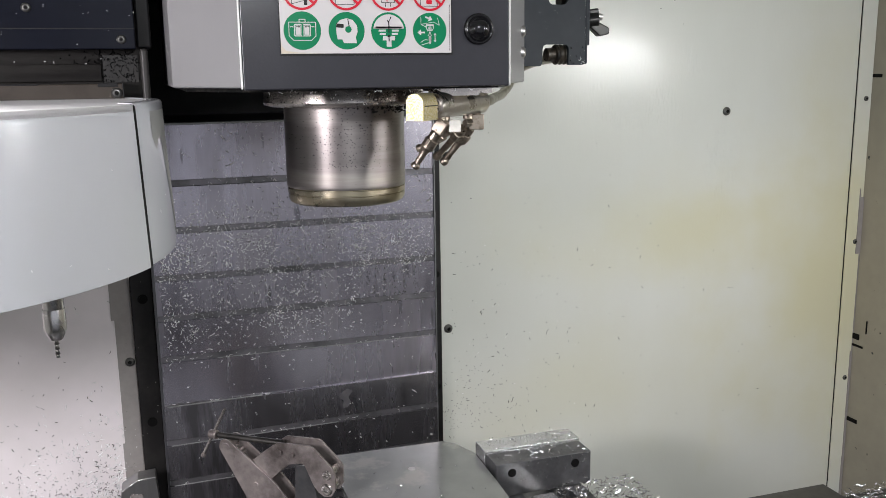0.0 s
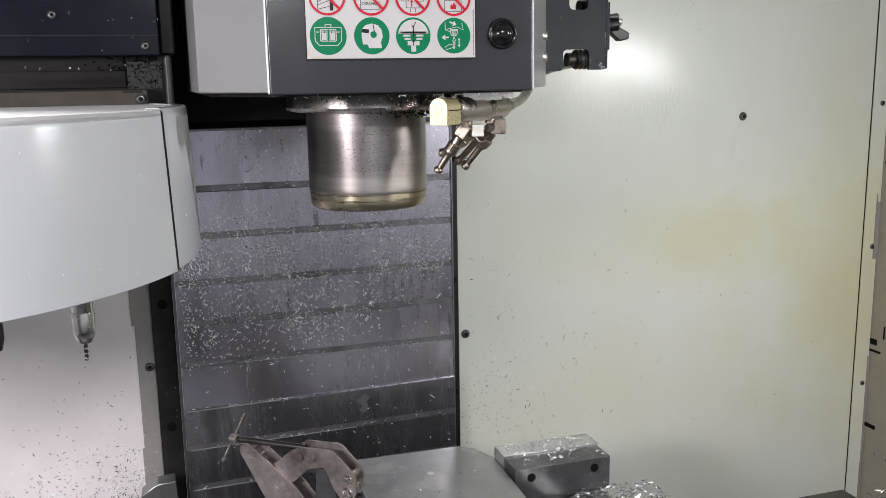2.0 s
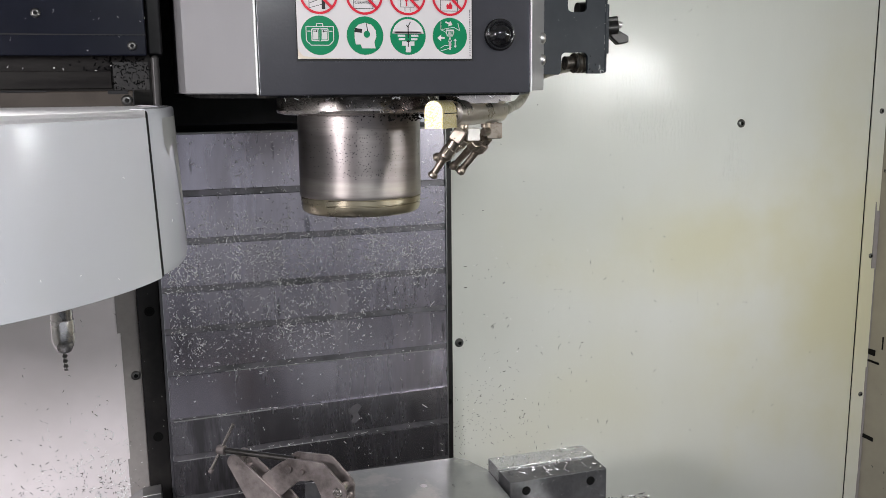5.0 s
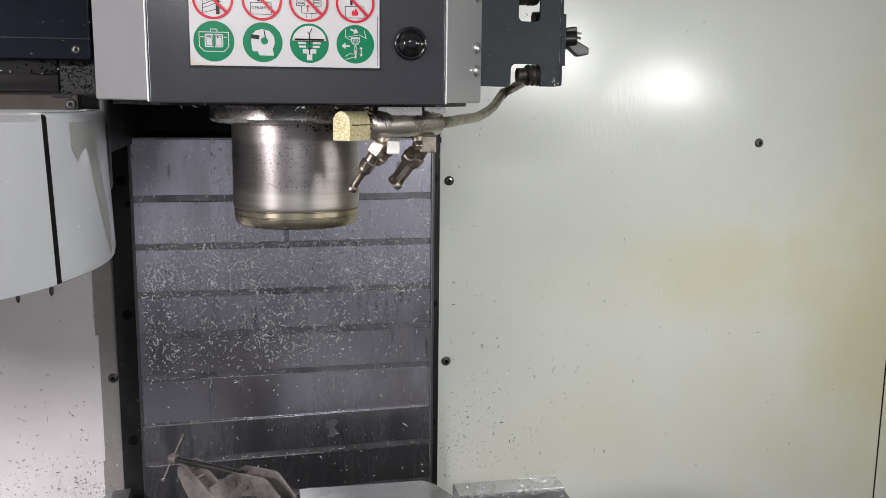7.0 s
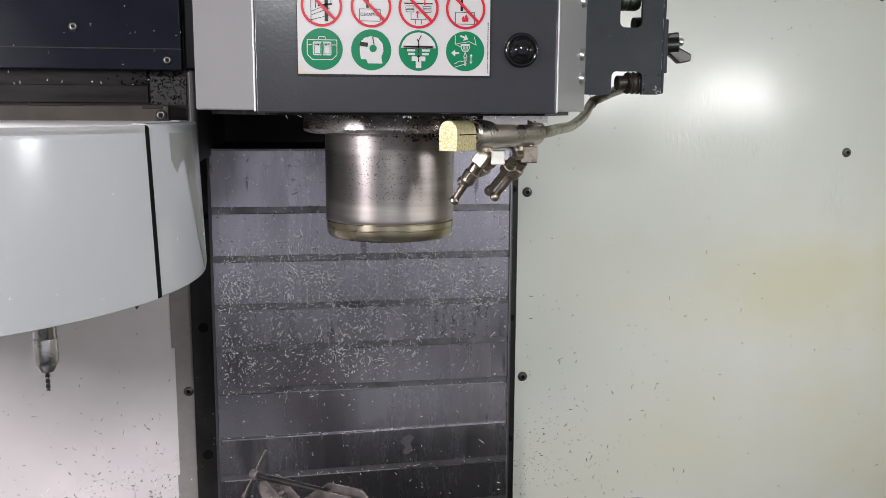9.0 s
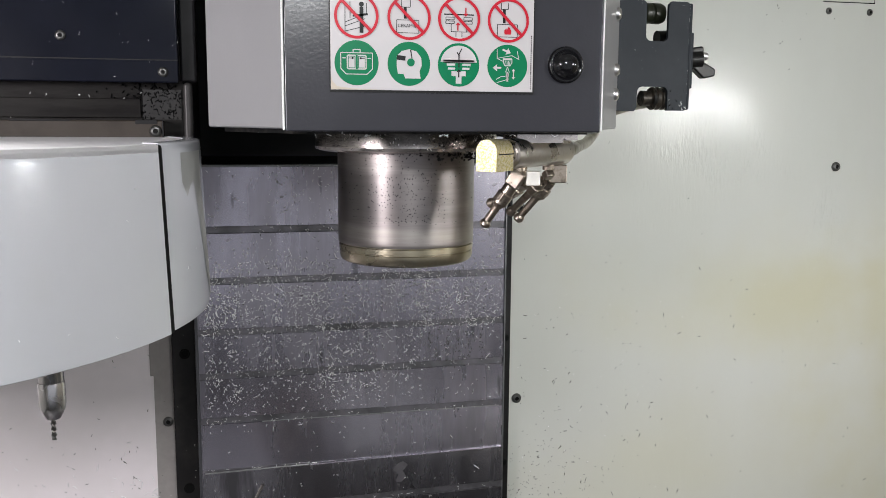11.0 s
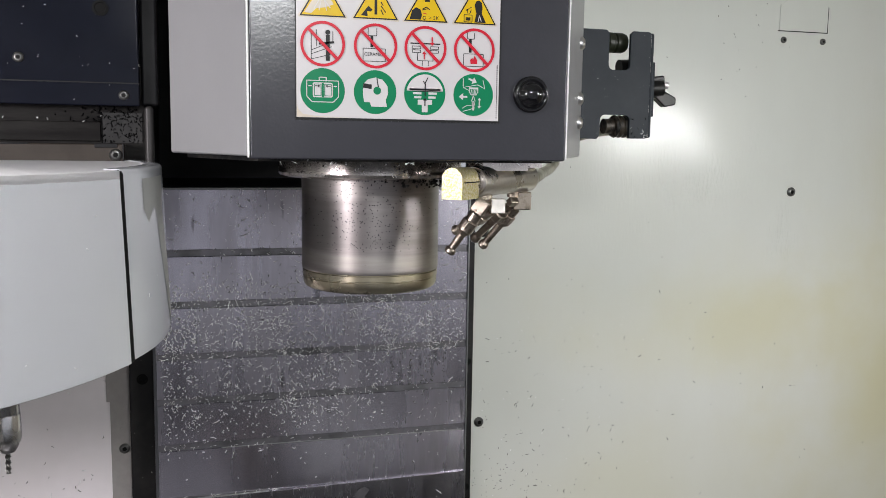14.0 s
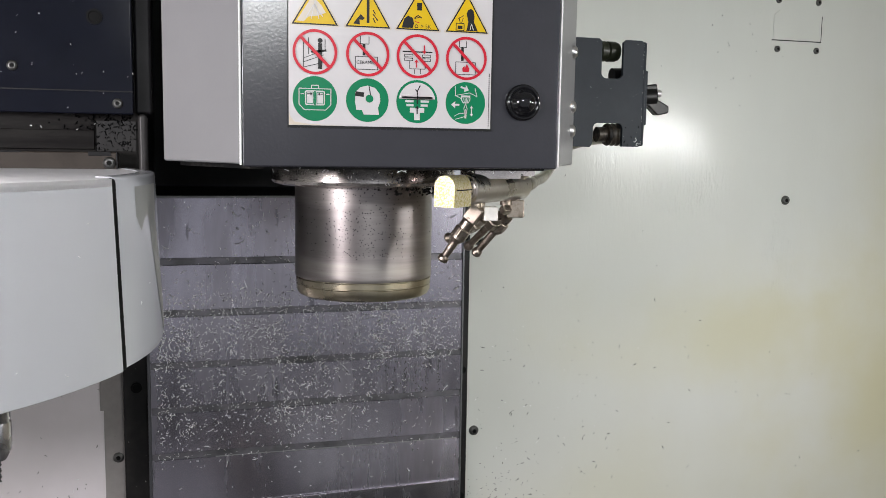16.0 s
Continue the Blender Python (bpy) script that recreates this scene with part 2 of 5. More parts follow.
BRACKET = material("blue_grey_paint", (0.021, 0.026, 0.033), 0.5, spec=0.25, vary=0.08, scale=60, specks=(0.4, 0.4, 0.4), speck_scale=420, speck_cut=0.76)
RUBBER = material("black_rubber", (0.006, 0.006, 0.006), 0.30, spec=0.3, vary=0.2, scale=90)
FITTING = material("grimy_brown_fitting", (0.055, 0.045, 0.034), 0.45, 0.3, vary=0.4, scale=160, second=(0.008, 0.007, 0.006), second_scale=120, second_sharp=(0.48, 0.58), bump=0.5, bump_scale=240)
HOSE = material("green_black_fitting", (0.016, 0.019, 0.010), 0.35, vary=0.3, scale=150)
BUTTON = material("black_gloss_plastic", (0.006, 0.006, 0.007), 0.10, vary=0.1, rough_vary=0.03)
CLAMP = material("bare_clamp_steel", (0.42, 0.37, 0.36), 0.36, 0.7, vary=0.18, scale=60, second=(0.14, 0.12, 0.115), second_scale=14, bump=0.1, bump_scale=500)
CLAMP_BRIGHT = material("worn_clamp_steel", (0.45, 0.42, 0.40), 0.3, 0.9, vary=0.2, scale=90)
VISE = material("vise_steel", (0.13, 0.13, 0.135), 0.38, 0.7, vary=0.15, scale=70, second=(0.08, 0.08, 0.085), second_scale=12, bump=0.1, bump_scale=400)
VISE_LIGHT = material("ground_jaw_steel", (0.50, 0.50, 0.50), 0.3, 0.8, vary=0.1, scale=60)
PLATE = material("wet_plate", (0.30, 0.31, 0.295), 0.16, 0.35, vary=0.10, scale=14, second=(0.42, 0.42, 0.38), second_scale=9, second_sharp=(0.52, 0.60), bump=0.05, bump_scale=90, rough_vary=0.08)
TABLE = material("table_iron", (0.10, 0.10, 0.105), 0.4, 0.7, vary=0.2, scale=50)
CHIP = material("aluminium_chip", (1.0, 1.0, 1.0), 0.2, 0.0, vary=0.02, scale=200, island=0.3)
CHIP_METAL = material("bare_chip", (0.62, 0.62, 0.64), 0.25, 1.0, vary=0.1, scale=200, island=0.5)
# dark swarf; the same tone paints the shadows of chips on the cover
CHIP_DARK = material("dark_chip_and_shadow", (0.10, 0.10, 0.09), 0.4, 0.6, vary=0.3, scale=200, island=0.5)
S_WHITE = material("sign_white", (0.53, 0.51, 0.515), 0.35, spec=0.3, vary=0.02, scale=30)
S_GREEN = material("sign_green", (0.0, 0.165, 0.068), 0.35, spec=0.2, vary=0.03, scale=30)
S_RED = material("sign_red", (0.50, 0.012, 0.03), 0.35, spec=0.2, vary=0.03, scale=30)
S_YELLOW = material("sign_yellow", (0.60, 0.40, 0.006), 0.35, spec=0.2, vary=0.03, scale=30)
S_BLACK = material("sign_black", (0.012, 0.012, 0.012), 0.4, spec=0.2, vary=0.1)
# aged sticker tone, also used to paint glare on one triangle
S_AGED_GLARE = material("sign_aged_and_glare", (0.52, 0.46, 0.37), 0.4, vary=0.06, scale=60)


# ---- building blocks ----
class Mesh:
    """Gathers vertices, faces and a material number for each face."""

    def __init__(self):
        self.v, self.f, self.m = [], [], []

    def add(self, verts, faces, mat=0):
        k = len(self.v)
        self.v += [tuple(p) for p in verts]
        self.f += [tuple(k + i for i in f) for f in faces]
        self.m += [mat] * len(faces)
        return self

    def box(self, x0, x1, y0, y1, z0, z1, mat=0, m=None):
        p = [Vector((x, y, z)) for z in (z0, z1) for y in (y0, y1) for x in (x0, x1)]
        p = [m @ q for q in p] if m else p
        return self.add(p, [(0, 2, 3, 1), (4, 5, 7, 6), (0, 1, 5, 4), (2, 6, 7, 3), (0, 4, 6, 2), (1, 3, 7, 5)], mat)

    def prism(self, outline, m, depth, mat=0):
        """outline: points (u, v); m carries (u, v, w) into the world; w from 0 to depth. Caps by ear clipping."""
        n = len(outline)
        area = sum(a[0] * b[1] - b[0] * a[1] for a, b in zip(outline, outline[1:] + outline[:1]))
        pts = outline if area > 0 else outline[::-1]
        p = [m @ Vector((u, v, w)) for w in (0, depth) for u, v in pts]
        tris = clip_ears(pts)
        faces = [(c, b, a) for a, b, c in tris] + [(n + a, n + b, n + c) for a, b, c in tris]
        faces += [(i, (i + 1) % n, n + (i + 1) % n, n + i) for i in range(n)]
        return self.add(p, faces, mat)

    def lathe(self, profile, centre, n=48, mat=0, axis=None):
        """profile: (radius, height) upward along axis (z if not given)."""
        q = Vector(axis or (0, 0, 1)).to_track_quat("Z", "Y").to_matrix()
        c = Vector(centre)
        rings = [[c + q @ Vector((r * math.cos(2 * math.pi * i / n), r * math.sin(2 * math.pi * i / n), h)) for i in range(n)] for r, h in profile]
        faces = [(j * n + i, j * n + (i + 1) % n, (j + 1) * n + (i + 1) % n, (j + 1) * n + i) for j in range(len(profile) - 1) for i in range(n)]
        faces += [tuple(range(n))[::-1], tuple((len(profile) - 1) * n + i for i in range(n))]
        return self.add([p for r in rings for p in r], faces, mat)

    def cyl(self, a, b, r, r2=None, n=20, mat=0):
        a, b = Vector(a), Vector(b)
        return self.lathe([(r, 0), (r if r2 is None else r2, (b - a).length)], a, n, mat, b - a)

    def tube(self, path, r, n=14, mat=0):
        path = [Vector(p) for p in path]
        side = None
        rings = []
        for i, p in enumerate(path):
            d = (path[min(i + 1, len(path) - 1)] - path[max(i - 1, 0)]).normalized()
            side = d.orthogonal().normalized() if side is None else (side - d * side.dot(d)).normalized()
            up = d.cross(side)
            rings += [p + r * (math.cos(2 * math.pi * k / n) * side + math.sin(2 * math.pi * k / n) * up) for k in range(n)]
        faces = [(j * n + i, j * n + (i + 1) % n, (j + 1) * n + (i + 1) % n, (j + 1) * n + i) for j in range(len(path) - 1) for i in range(n)]
        faces += [tuple(range(n))[::-1], tuple((len(path) - 1) * n + i for i in range(n))]
        return self.add(rings, faces, mat)


def clip_ears(pts):
    idx, tris = list(range(len(pts))), []
    cross = lambda a, b, c: (b[0] - a[0]) * (c[1] - a[1]) - (b[1] - a[1]) * (c[0] - a[0])
    guard = 0
    while len(idx) > 3 and guard < 4000:
        guard += 1
        for k in range(len(idx)):
            a, b, c = idx[k - 1], idx[k], idx[(k + 1) % len(idx)]
            if cross(pts[a], pts[b], pts[c]) <= 1e-14:
                continue
            if any(cross(pts[a], pts[b], pts[p]) >= 0 and cross(pts[b], pts[c], pts[p]) >= 0 and cross(pts[c], pts[a], pts[p]) >= 0
                   for p in idx if p not in (a, b, c)):
                continue
            tris.append((a, b, c))
            idx.pop(k)
            break
        else:
            break
    if len(idx) == 3:
        tris.append(tuple(idx))
    return tris


def smooth_path(points, steps=8):
    """A round-cornered line through the points (Catmull-Rom)."""
    p = [Vector(q) for q in points]
    p = [2 * p[0] - p[1]] + p + [2 * p[-1] - p[-2]]
    out = []
    for i in range(1, len(p) - 2):
        for s in range(steps):
            t = s / steps
            out.append(0.5 * (2 * p[i] + (p[i + 1] - p[i - 1]) * t + (2 * p[i - 1] - 5 * p[i] + 4 * p[i + 1] - p[i + 2]) * t * t
                              + (3 * p[i] - p[i - 1] - 3 * p[i + 1] + p[i + 2]) * t ** 3))
    return out + [p[-2]]


ORIGIN = {}


def mesh_data(name, g, mats, base=(0, 0, 0), angle=27):
    me = bpy.data.meshes.new(name)
    base = Vector(base)
    me.from_pydata([tuple(Vector(p) - base) for p in g.v], [], g.f)
    for mt in mats:
        me.materials.append(mt)
    me.polygons.foreach_set("material_index", g.m)
    me.polygons.foreach_set("use_smooth", [True] * len(g.f))
    me.update()
    bm = bmesh.new()
    bm.from_mesh(me)
    bmesh.ops.recalc_face_normals(bm, faces=bm.faces)
    bm.to_mesh(me)
    bm.free()
    me.set_sharp_from_angle(angle=radians(angle))
    return me


def bevelled(ob, width, segments=2):
    b = ob.modifiers.new("bevel", "BEVEL")
    b.width, b.segments, b.limit_method, b.angle_limit = width, segments, "ANGLE", radians(40)
    b.harden_normals = True
    return ob


def thing(name, base, label, category, group="", kind=""):
    ob = new(name)
    ob.empty_display_size = 0.05
    ob.location = base
    ORIGIN[ob] = Vector(base)
    return tagged(ob, label, category, group, kind)


def part(name, g, mats, parent, label="", bevel=0.0, angle=27, segments=2):
    mats = mats if isinstance(mats, (list, tuple)) else [mats]
    ob = new(name, mesh_data(name, g, mats, ORIGIN[parent], angle))
    ob.parent = parent
    ORIGIN[ob] = ORIGIN[parent]
    if bevel:
        bevelled(ob, bevel, segments)
    return tagged(ob, label) if label else ob


def solid(name, g, mats, label, category, kind="", bevel=0.0, base=(0, 0, 0), angle=27, group=""):
    mats = mats if isinstance(mats, (list, tuple)) else [mats]
    ob = new(name, mesh_data(name, g, mats, base, angle))
    ob.location = base
    ORIGIN[ob] = Vector(base)
    if bevel:
        bevelled(ob, bevel)
    return tagged(ob, label, category, group, kind)


FRONT = Matrix(((1, 0, 0, 0), (0, 0, -1, 0), (0, 1, 0, 0), (0, 0, 0, 1)))  # (u, v, w) to (u, -w, v): a drawing that faces -y


def front_at(y):
    return Matrix.Translation((0, y, 0)) @ FRONT


# ---- enclosure ----
X_W, X_E, Y_N, Y_S, Z_F, Z_C = -1.00, 1.455, 1.532, -0.30, 0.45, 2.16
solid("floor", Mesh().box(X_W - 0.03, X_E + 0.03, Y_S, Y_N + 0.4, Z_F - 0.03, Z_F), PAN, "unseen chip pan of the machine, dark for the reflection in the slats", "floor", "structure")
solid("ceiling", Mesh().box(X_W - 0.03, X_E + 0.03, Y_S, Y_N + 0.4, Z_C, Z_C + 0.03), PLAIN, "painted steel roof of the machine enclosure", "ceiling", "structure")
solid("wall_west", Mesh().box(X_W - 0.03, X_W, Y_S, Y_N + 0.4, Z_F, Z_C), PLAIN, "painted sheet steel side of the enclosure", "wall", "structure")
wall_east = solid("wall_east", Mesh().box(X_E, X_E + 0.03, Y_S, Y_N + 0.02, Z_F, Z_C), BEIGE, "beige painted steel side of the enclosure with dark marks", "wall", "structure")
g = Mesh().box(X_W, -0.55, Y_S, Y_S + 0.03, Z_F, Z_C).box(1.15, X_E, Y_S, Y_S + 0.03, Z_F, Z_C)
wall_south = solid("wall_south", g, PLAIN, "painted front of the enclosure round the open doorway", "wall", "structure")
# unseen sill, added dark to shape what the slats reflect
part("door_sill", Mesh().box(-0.55, 1.15, Y_S, Y_S + 0.03, Z_F, 0.86), PAN, wall_south, "unseen dark sill, added to darken the reflection in the lower slats")

# back wall: sheet panels beside the way cover, and the dark recess above it
wall_north = solid("wall_north", Mesh().box(0.505, 1.4150, Y_N, Y_N + 0.02, Z_F, Z_C), PANEL, "pale grey-green painted steel panel, stained and flecked with chips", "wall", "structure", 0.0015)
part("edge_strip", Mesh().box(1.4182, X_E, Y_N - 0.001, Y_N + 0.02, Z_F, Z_C), PANEL, wall_north, bevel=0.0015)
part("seam", Mesh().box(1.4140, 1.4192, Y_N + 0.0012, Y_N + 0.018, Z_F, Z_C), SEAM, wall_north)
wall_left = solid("wall_north_west", Mesh().box(X_W, -0.031, Y_N, Y_N + 0.02, Z_F, 1.60), PANEL_W, "off-white painted steel panel with swarf stuck to it", "wall", "structure", 0.0015)
# black sheets stand in for the dark space behind the head
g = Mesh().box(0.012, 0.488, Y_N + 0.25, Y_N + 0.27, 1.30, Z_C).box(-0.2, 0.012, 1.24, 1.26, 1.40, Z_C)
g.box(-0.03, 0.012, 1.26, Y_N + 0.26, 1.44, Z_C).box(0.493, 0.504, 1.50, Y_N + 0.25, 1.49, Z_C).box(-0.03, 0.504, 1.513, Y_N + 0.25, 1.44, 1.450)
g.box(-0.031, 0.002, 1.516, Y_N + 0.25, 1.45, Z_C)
solid("column_recess", g, BLACK, "black recess of the machine column", "column", "structure")

# ragged bead of sealant along the left panel's edge, and at the east corner
rng = random.Random(3)


def ragged(x_in, x_out, z0, z1, step, jag):
    left, z = [], z0
    x = x_out
    while z < z1:
        left.append((x, z))
        z += rng.uniform(0.4, 1.6) * step
        if rng.random() < 0.4:
            left.append((x, z))
            x = x_out + rng.uniform(-jag, jag)
    left.append((x, z1))
    return [(x_in, z0)] + ([(x_in, z1)] + left[::-1])


part("sealant", Mesh().prism(ragged(-0.0312, -0.060, 0.50, 1.45, 0.05, 0.004), front_at(Y_N + 0.001), 0.0022), SEALANT, wall_left, "smeared grey sealant")
part("sealant", Mesh().prism(ragged(1.4545, 1.449, 0.50, 1.25, 0.05, 0.006), front_at(Y_N - 0.0005), 0.003), SEALANT, wall_north, "smeared grey sealant")
for z0, z1, y0, y1 in ((0.937, 0.950, 1.512, 1.531), (0.921, 0.926, 1.500, 1.531), (0.748, 0.757, 1.500, 1.531), (1.50, 1.507, 1.506, 1.531), (0.956, 0.985, 1.492, 1.495)):
    part("dark_mark", Mesh().box(X_E - 0.002, X_E + 0.002, y0, y1, z0, z1), SEAM, wall_east, bevel=0.001)


# button-head screws
sc = Mesh()
sc.lathe([(0.0088, 0.0), (0.0088, 0.001), (0.0080, 0.003), (0.0055, 0.0048), (0.0042, 0.0050), (0.0038, 0.0046)], (0, 0, 0), 20, 0, (0, -1, 0))
sc.lathe([(0.0039, 0.0044), (0.0037, 0.00475)], (0, 0, 0), 6, 1, (0, -1, 0))
SCREW_MESH = mesh_data("screw", sc, [SCREW, SEAM])
hm = Mesh().lathe([(0.0085, 0.0), (0.0085, 0.0015), (0.0060, 0.0016), (0.0055, 0.0002)], (0, 0, 0), 20, 0, (0, -1, 0))
hm.lathe([(0.0062, 0.0003), (0.0061, 0.0008)], (0, 0, 0), 20, 0, (0, -1, 0))
HOLE_MESH = mesh_data("hole", hm, [SEAM])


def piece(name, mesh, parent, x, y, z, s=1.0, spin=0.0, turn=0.0):
    ob = new(name, mesh)
    ob.parent = parent
    ob.matrix_basis = Matrix.Translation(Vector((x, y, z)) - ORIGIN[parent]) @ pose(0, 0, 0, 0, spin, turn) @ Matrix.Diagonal((s, s, s, 1))
    return ob


for x, z in ((0.520, 1.055), (0.522, 1.375), (1.103, 1.4395), (0.521, 0.735)):
    piece("screw", SCREW_MESH, wall_north, x, Y_N, z, 0.95, rng.uniform(0, 60))
for z in (0.545, 0.848, 1.154, 1.457, 1.76):
    piece("screw", SCREW_MESH, wall_north, 1.441, Y_N - 0.001, z, 0.62, rng.uniform(0, 60))
for x, z in ((1.068, 1.706), (1.149, 1.706), (1.066, 1.790), (1.148, 1.790)):
    piece("screw", SCREW_MESH, wall_north, x, Y_N, z, 0.66, rng.uniform(0, 60))
piece("screw", SCREW_MESH, wall_left, -0.040, Y_N, 1.055, 0.92, 20)
piece("screw", SCREW_MESH, wall_left, -0.040, Y_N, 0.735, 0.92, 50)
g = Mesh()
r = 0.012
outline = [(1.058, 1.722), (1.156, 1.722), (1.156, 1.762)] + [(1.144 + r * math.cos(a), 1.764 + r * math.sin(a)) for a in (0.2, 0.8, 1.3)] + [(1.075, 1.777), (1.058, 1.765)]
part("access_plate", g.prism(outline, front_at(Y_N), 0.0012), PANEL, wall_north)
g = Mesh().box(1.056, 1.1575, Y_N - 0.0008, Y_N, 1.7205, 1.7222).box(1.156, 1.1578, Y_N - 0.0008, Y_N, 1.7205, 1.766)
part("plate_gap", g, SEAM, wall_north)

# ---- telescopic way cover ----
way_cover = thing("way_cover", (0.245, 1.49, 0.56), "dark grey steel louvred way cover littered with silvery chips", "way cover")
SLAT_X0, SLAT_X1 = 0.0098, 0.4830


LINES = [1.3495, 1.273, 1.1955, 1.1285, 1.0585, 0.9865, 0.9185, 0.847, 0.776, 0.705, 0.634, 0.563]  # lower edges


def slat_mesh(height, steel):
    """Profile in (y, z) from the lower edge at z = 0 upward: the foot turns in, the top leaves a narrow ledge that carries chips."""
    prof = [(0.0060, 0.0096), (0.0006, 0.0096), (0.0, 0.0102), (0.0, 0.014), (0.0, height - 0.003), (0.0, height - 0.0004), (0.0003, height), (0.0060, height)]
    g = Mesh()
    n = len(prof)
    for x in (SLAT_X0, SLAT_X1):
        g.v += [(x - 0.246, y, z) for y, z in prof]
    g.f = [(i, (i + 1) % n, n + (i + 1) % n, n + i) for i in range(n)] + [tuple(range(n)), tuple(range(n, 2 * n))[::-1]]
    g.m = [0] * len(g.f)
    return mesh_data("slat", g, [steel], angle=30)


# added strip that paints the shade at a slat's foot
SHADE_LIP_MESH = mesh_data("wiper_lip", Mesh().prism([(0.0060, 0.0), (0.0012, 0.0), (0.0012, 0.0094), (0.0060, 0.0094)], Matrix(((0, 0, 1, SLAT_X0 - 0.246), (1, 0, 0, 0), (0, 1, 0, 0), (0, 0, 0, 1))), SLAT_X1 - SLAT_X0), [SHADE_LIP], angle=30)


LIPS = []
for k, z in enumerate(LINES):
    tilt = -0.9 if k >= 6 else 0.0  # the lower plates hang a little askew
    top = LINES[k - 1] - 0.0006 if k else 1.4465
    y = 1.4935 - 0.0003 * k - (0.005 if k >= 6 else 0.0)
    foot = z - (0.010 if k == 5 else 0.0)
    ob = new("slat", slat_mesh(top - foot, COVER_SHADED if k >= 6 else COVER_STEEL))
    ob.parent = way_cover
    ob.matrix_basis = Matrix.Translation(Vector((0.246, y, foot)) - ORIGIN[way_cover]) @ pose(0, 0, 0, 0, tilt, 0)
    lip = new("wiper_lip", SHADE_LIP_MESH)
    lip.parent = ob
    LIPS.append((y, z))
    if k in (4, 5, 6, 7):
        x1, x2 = {4: (0.10, 0.478), 5: (0.014, 0.17), 6: (0.016, 0.30), 7: (0.016, 0.16)}[k]
        g = Mesh().box(x1 - 0.246, x2 - 0.246, 0.0002, 0.0045, LINES[k] - z - 0.0009, LINES[k] - z + 0.0003)
        ob = part("worn_ledge", g, LEDGE, way_cover, "thin bright strip along the ledge")
        ob.data.transform(Matrix.Translation(ORIGIN[way_cover]))
        t2 = -0.9 if k >= 5 else 0.0
        ob.matrix_basis = Matrix.Translation(Vector((0.246, y - (0.0052 if k == 5 else 0.0003), z)) - ORIGIN[way_cover]) @ pose(0, 0, 0, 0, t2, 0)
SMUDGE = material("oil_smudge", (0.125, 0.12, 0.13), 0.5, 0.4, vary=0.2, scale=90)
OIL = material("dark_oil_run", (0.055, 0.055, 0.06), 0.25, 0.3, vary=0.2, scale=60)
g = Mesh().prism([(0.300, 0.966), (0.309, 0.975), (0.318, 0.979), (0.326, 0.973), (0.318, 0.963), (0.323, 0.953), (0.315, 0.944), (0.306, 0.946), (0.310, 0.957)], front_at(1.4862), 0.0004)
part("smudge", g, SMUDGE, way_cover, "grey oily smudge")
g = Mesh().prism([(0.326, 0.962), (0.334, 0.957), (0.341, 0.946), (0.345, 0.934), (0.339, 0.930), (0.333, 0.938), (0.328, 0.949)], front_at(1.4862), 0.0004)
part("oil_run", g, OIL, way_cover, "dark oil run")
part("top_edge", Mesh().box(SLAT_X0, SLAT_X1, 1.4932, 1.512, 1.4468, 1.4492), RAIL_STEEL, way_cover)
part("side_rail", Mesh().box(0.0050, 0.0095, 1.492, 1.53, 0.5, 1.446), COVER_DARK, way_cover, bevel=0.001)
part("side_rail", Mesh().box(0.4834, 0.4852, 1.490, 1.53, 0.5, 1.446), RAIL_STEEL, way_cover)
part("inner_strip", Mesh().box(0.4853, 0.4938, 1.516, 1.53, 0.5, 1.446), COVER_DARK, way_cover, "grey strip inside the edge")
left_strip = part("cover_strip", Mesh().box(-0.0305, 0.0048, 1.524, 1.55, 0.5, 1.60), STRIP, way_cover, "black edge strip with bolt holes", bevel=0.0015)
right_strip = part("cover_strip", Mesh().box(0.4940, 0.5045, 1.522, 1.55, 0.5, 1.60), STRIP, way_cover, "black edge strip with bolt holes", bevel=0.0015)
for z in (1.381, 1.1625, 0.948, 0.733):
    piece("hole", HOLE_MESH, left_strip, -0.012, 1.524, z, 0.95)
    piece("hole", HOLE_MESH, right_strip, 0.4955, 1.522, z, 0.7)
piece("hole", HOLE_MESH, left_strip, -0.002, 1.524, 1.343, 0.55)

# small bent corner bracket at the foot of the cover
g = Mesh().prism([(-0.075, 0.80), (-0.066, 0.868), (-0.040, 0.884), (-0.012, 0.886), (-0.006, 0.80), (-0.03, 0.80), (-0.034, 0.858), (-0.052, 0.862)], front_at(1.475), 0.035)
solid("corner_bracket", g, RAIL_STEEL, "bent grey steel bracket at the foot of the way cover", "bracket", bevel=0.0015)

# ---- tool changer ----
CX, CY, RAD, DZ0, DZ1 = -0.300, 1.060, 0.342, 1.338, 1.497
changer = thing("tool_changer", (CX, CY, DZ0), "white glossy drum cover of the tool changer", "tool changer")
SEAM_A = math.atan2(0.919 - CY, 0.010 - CX)


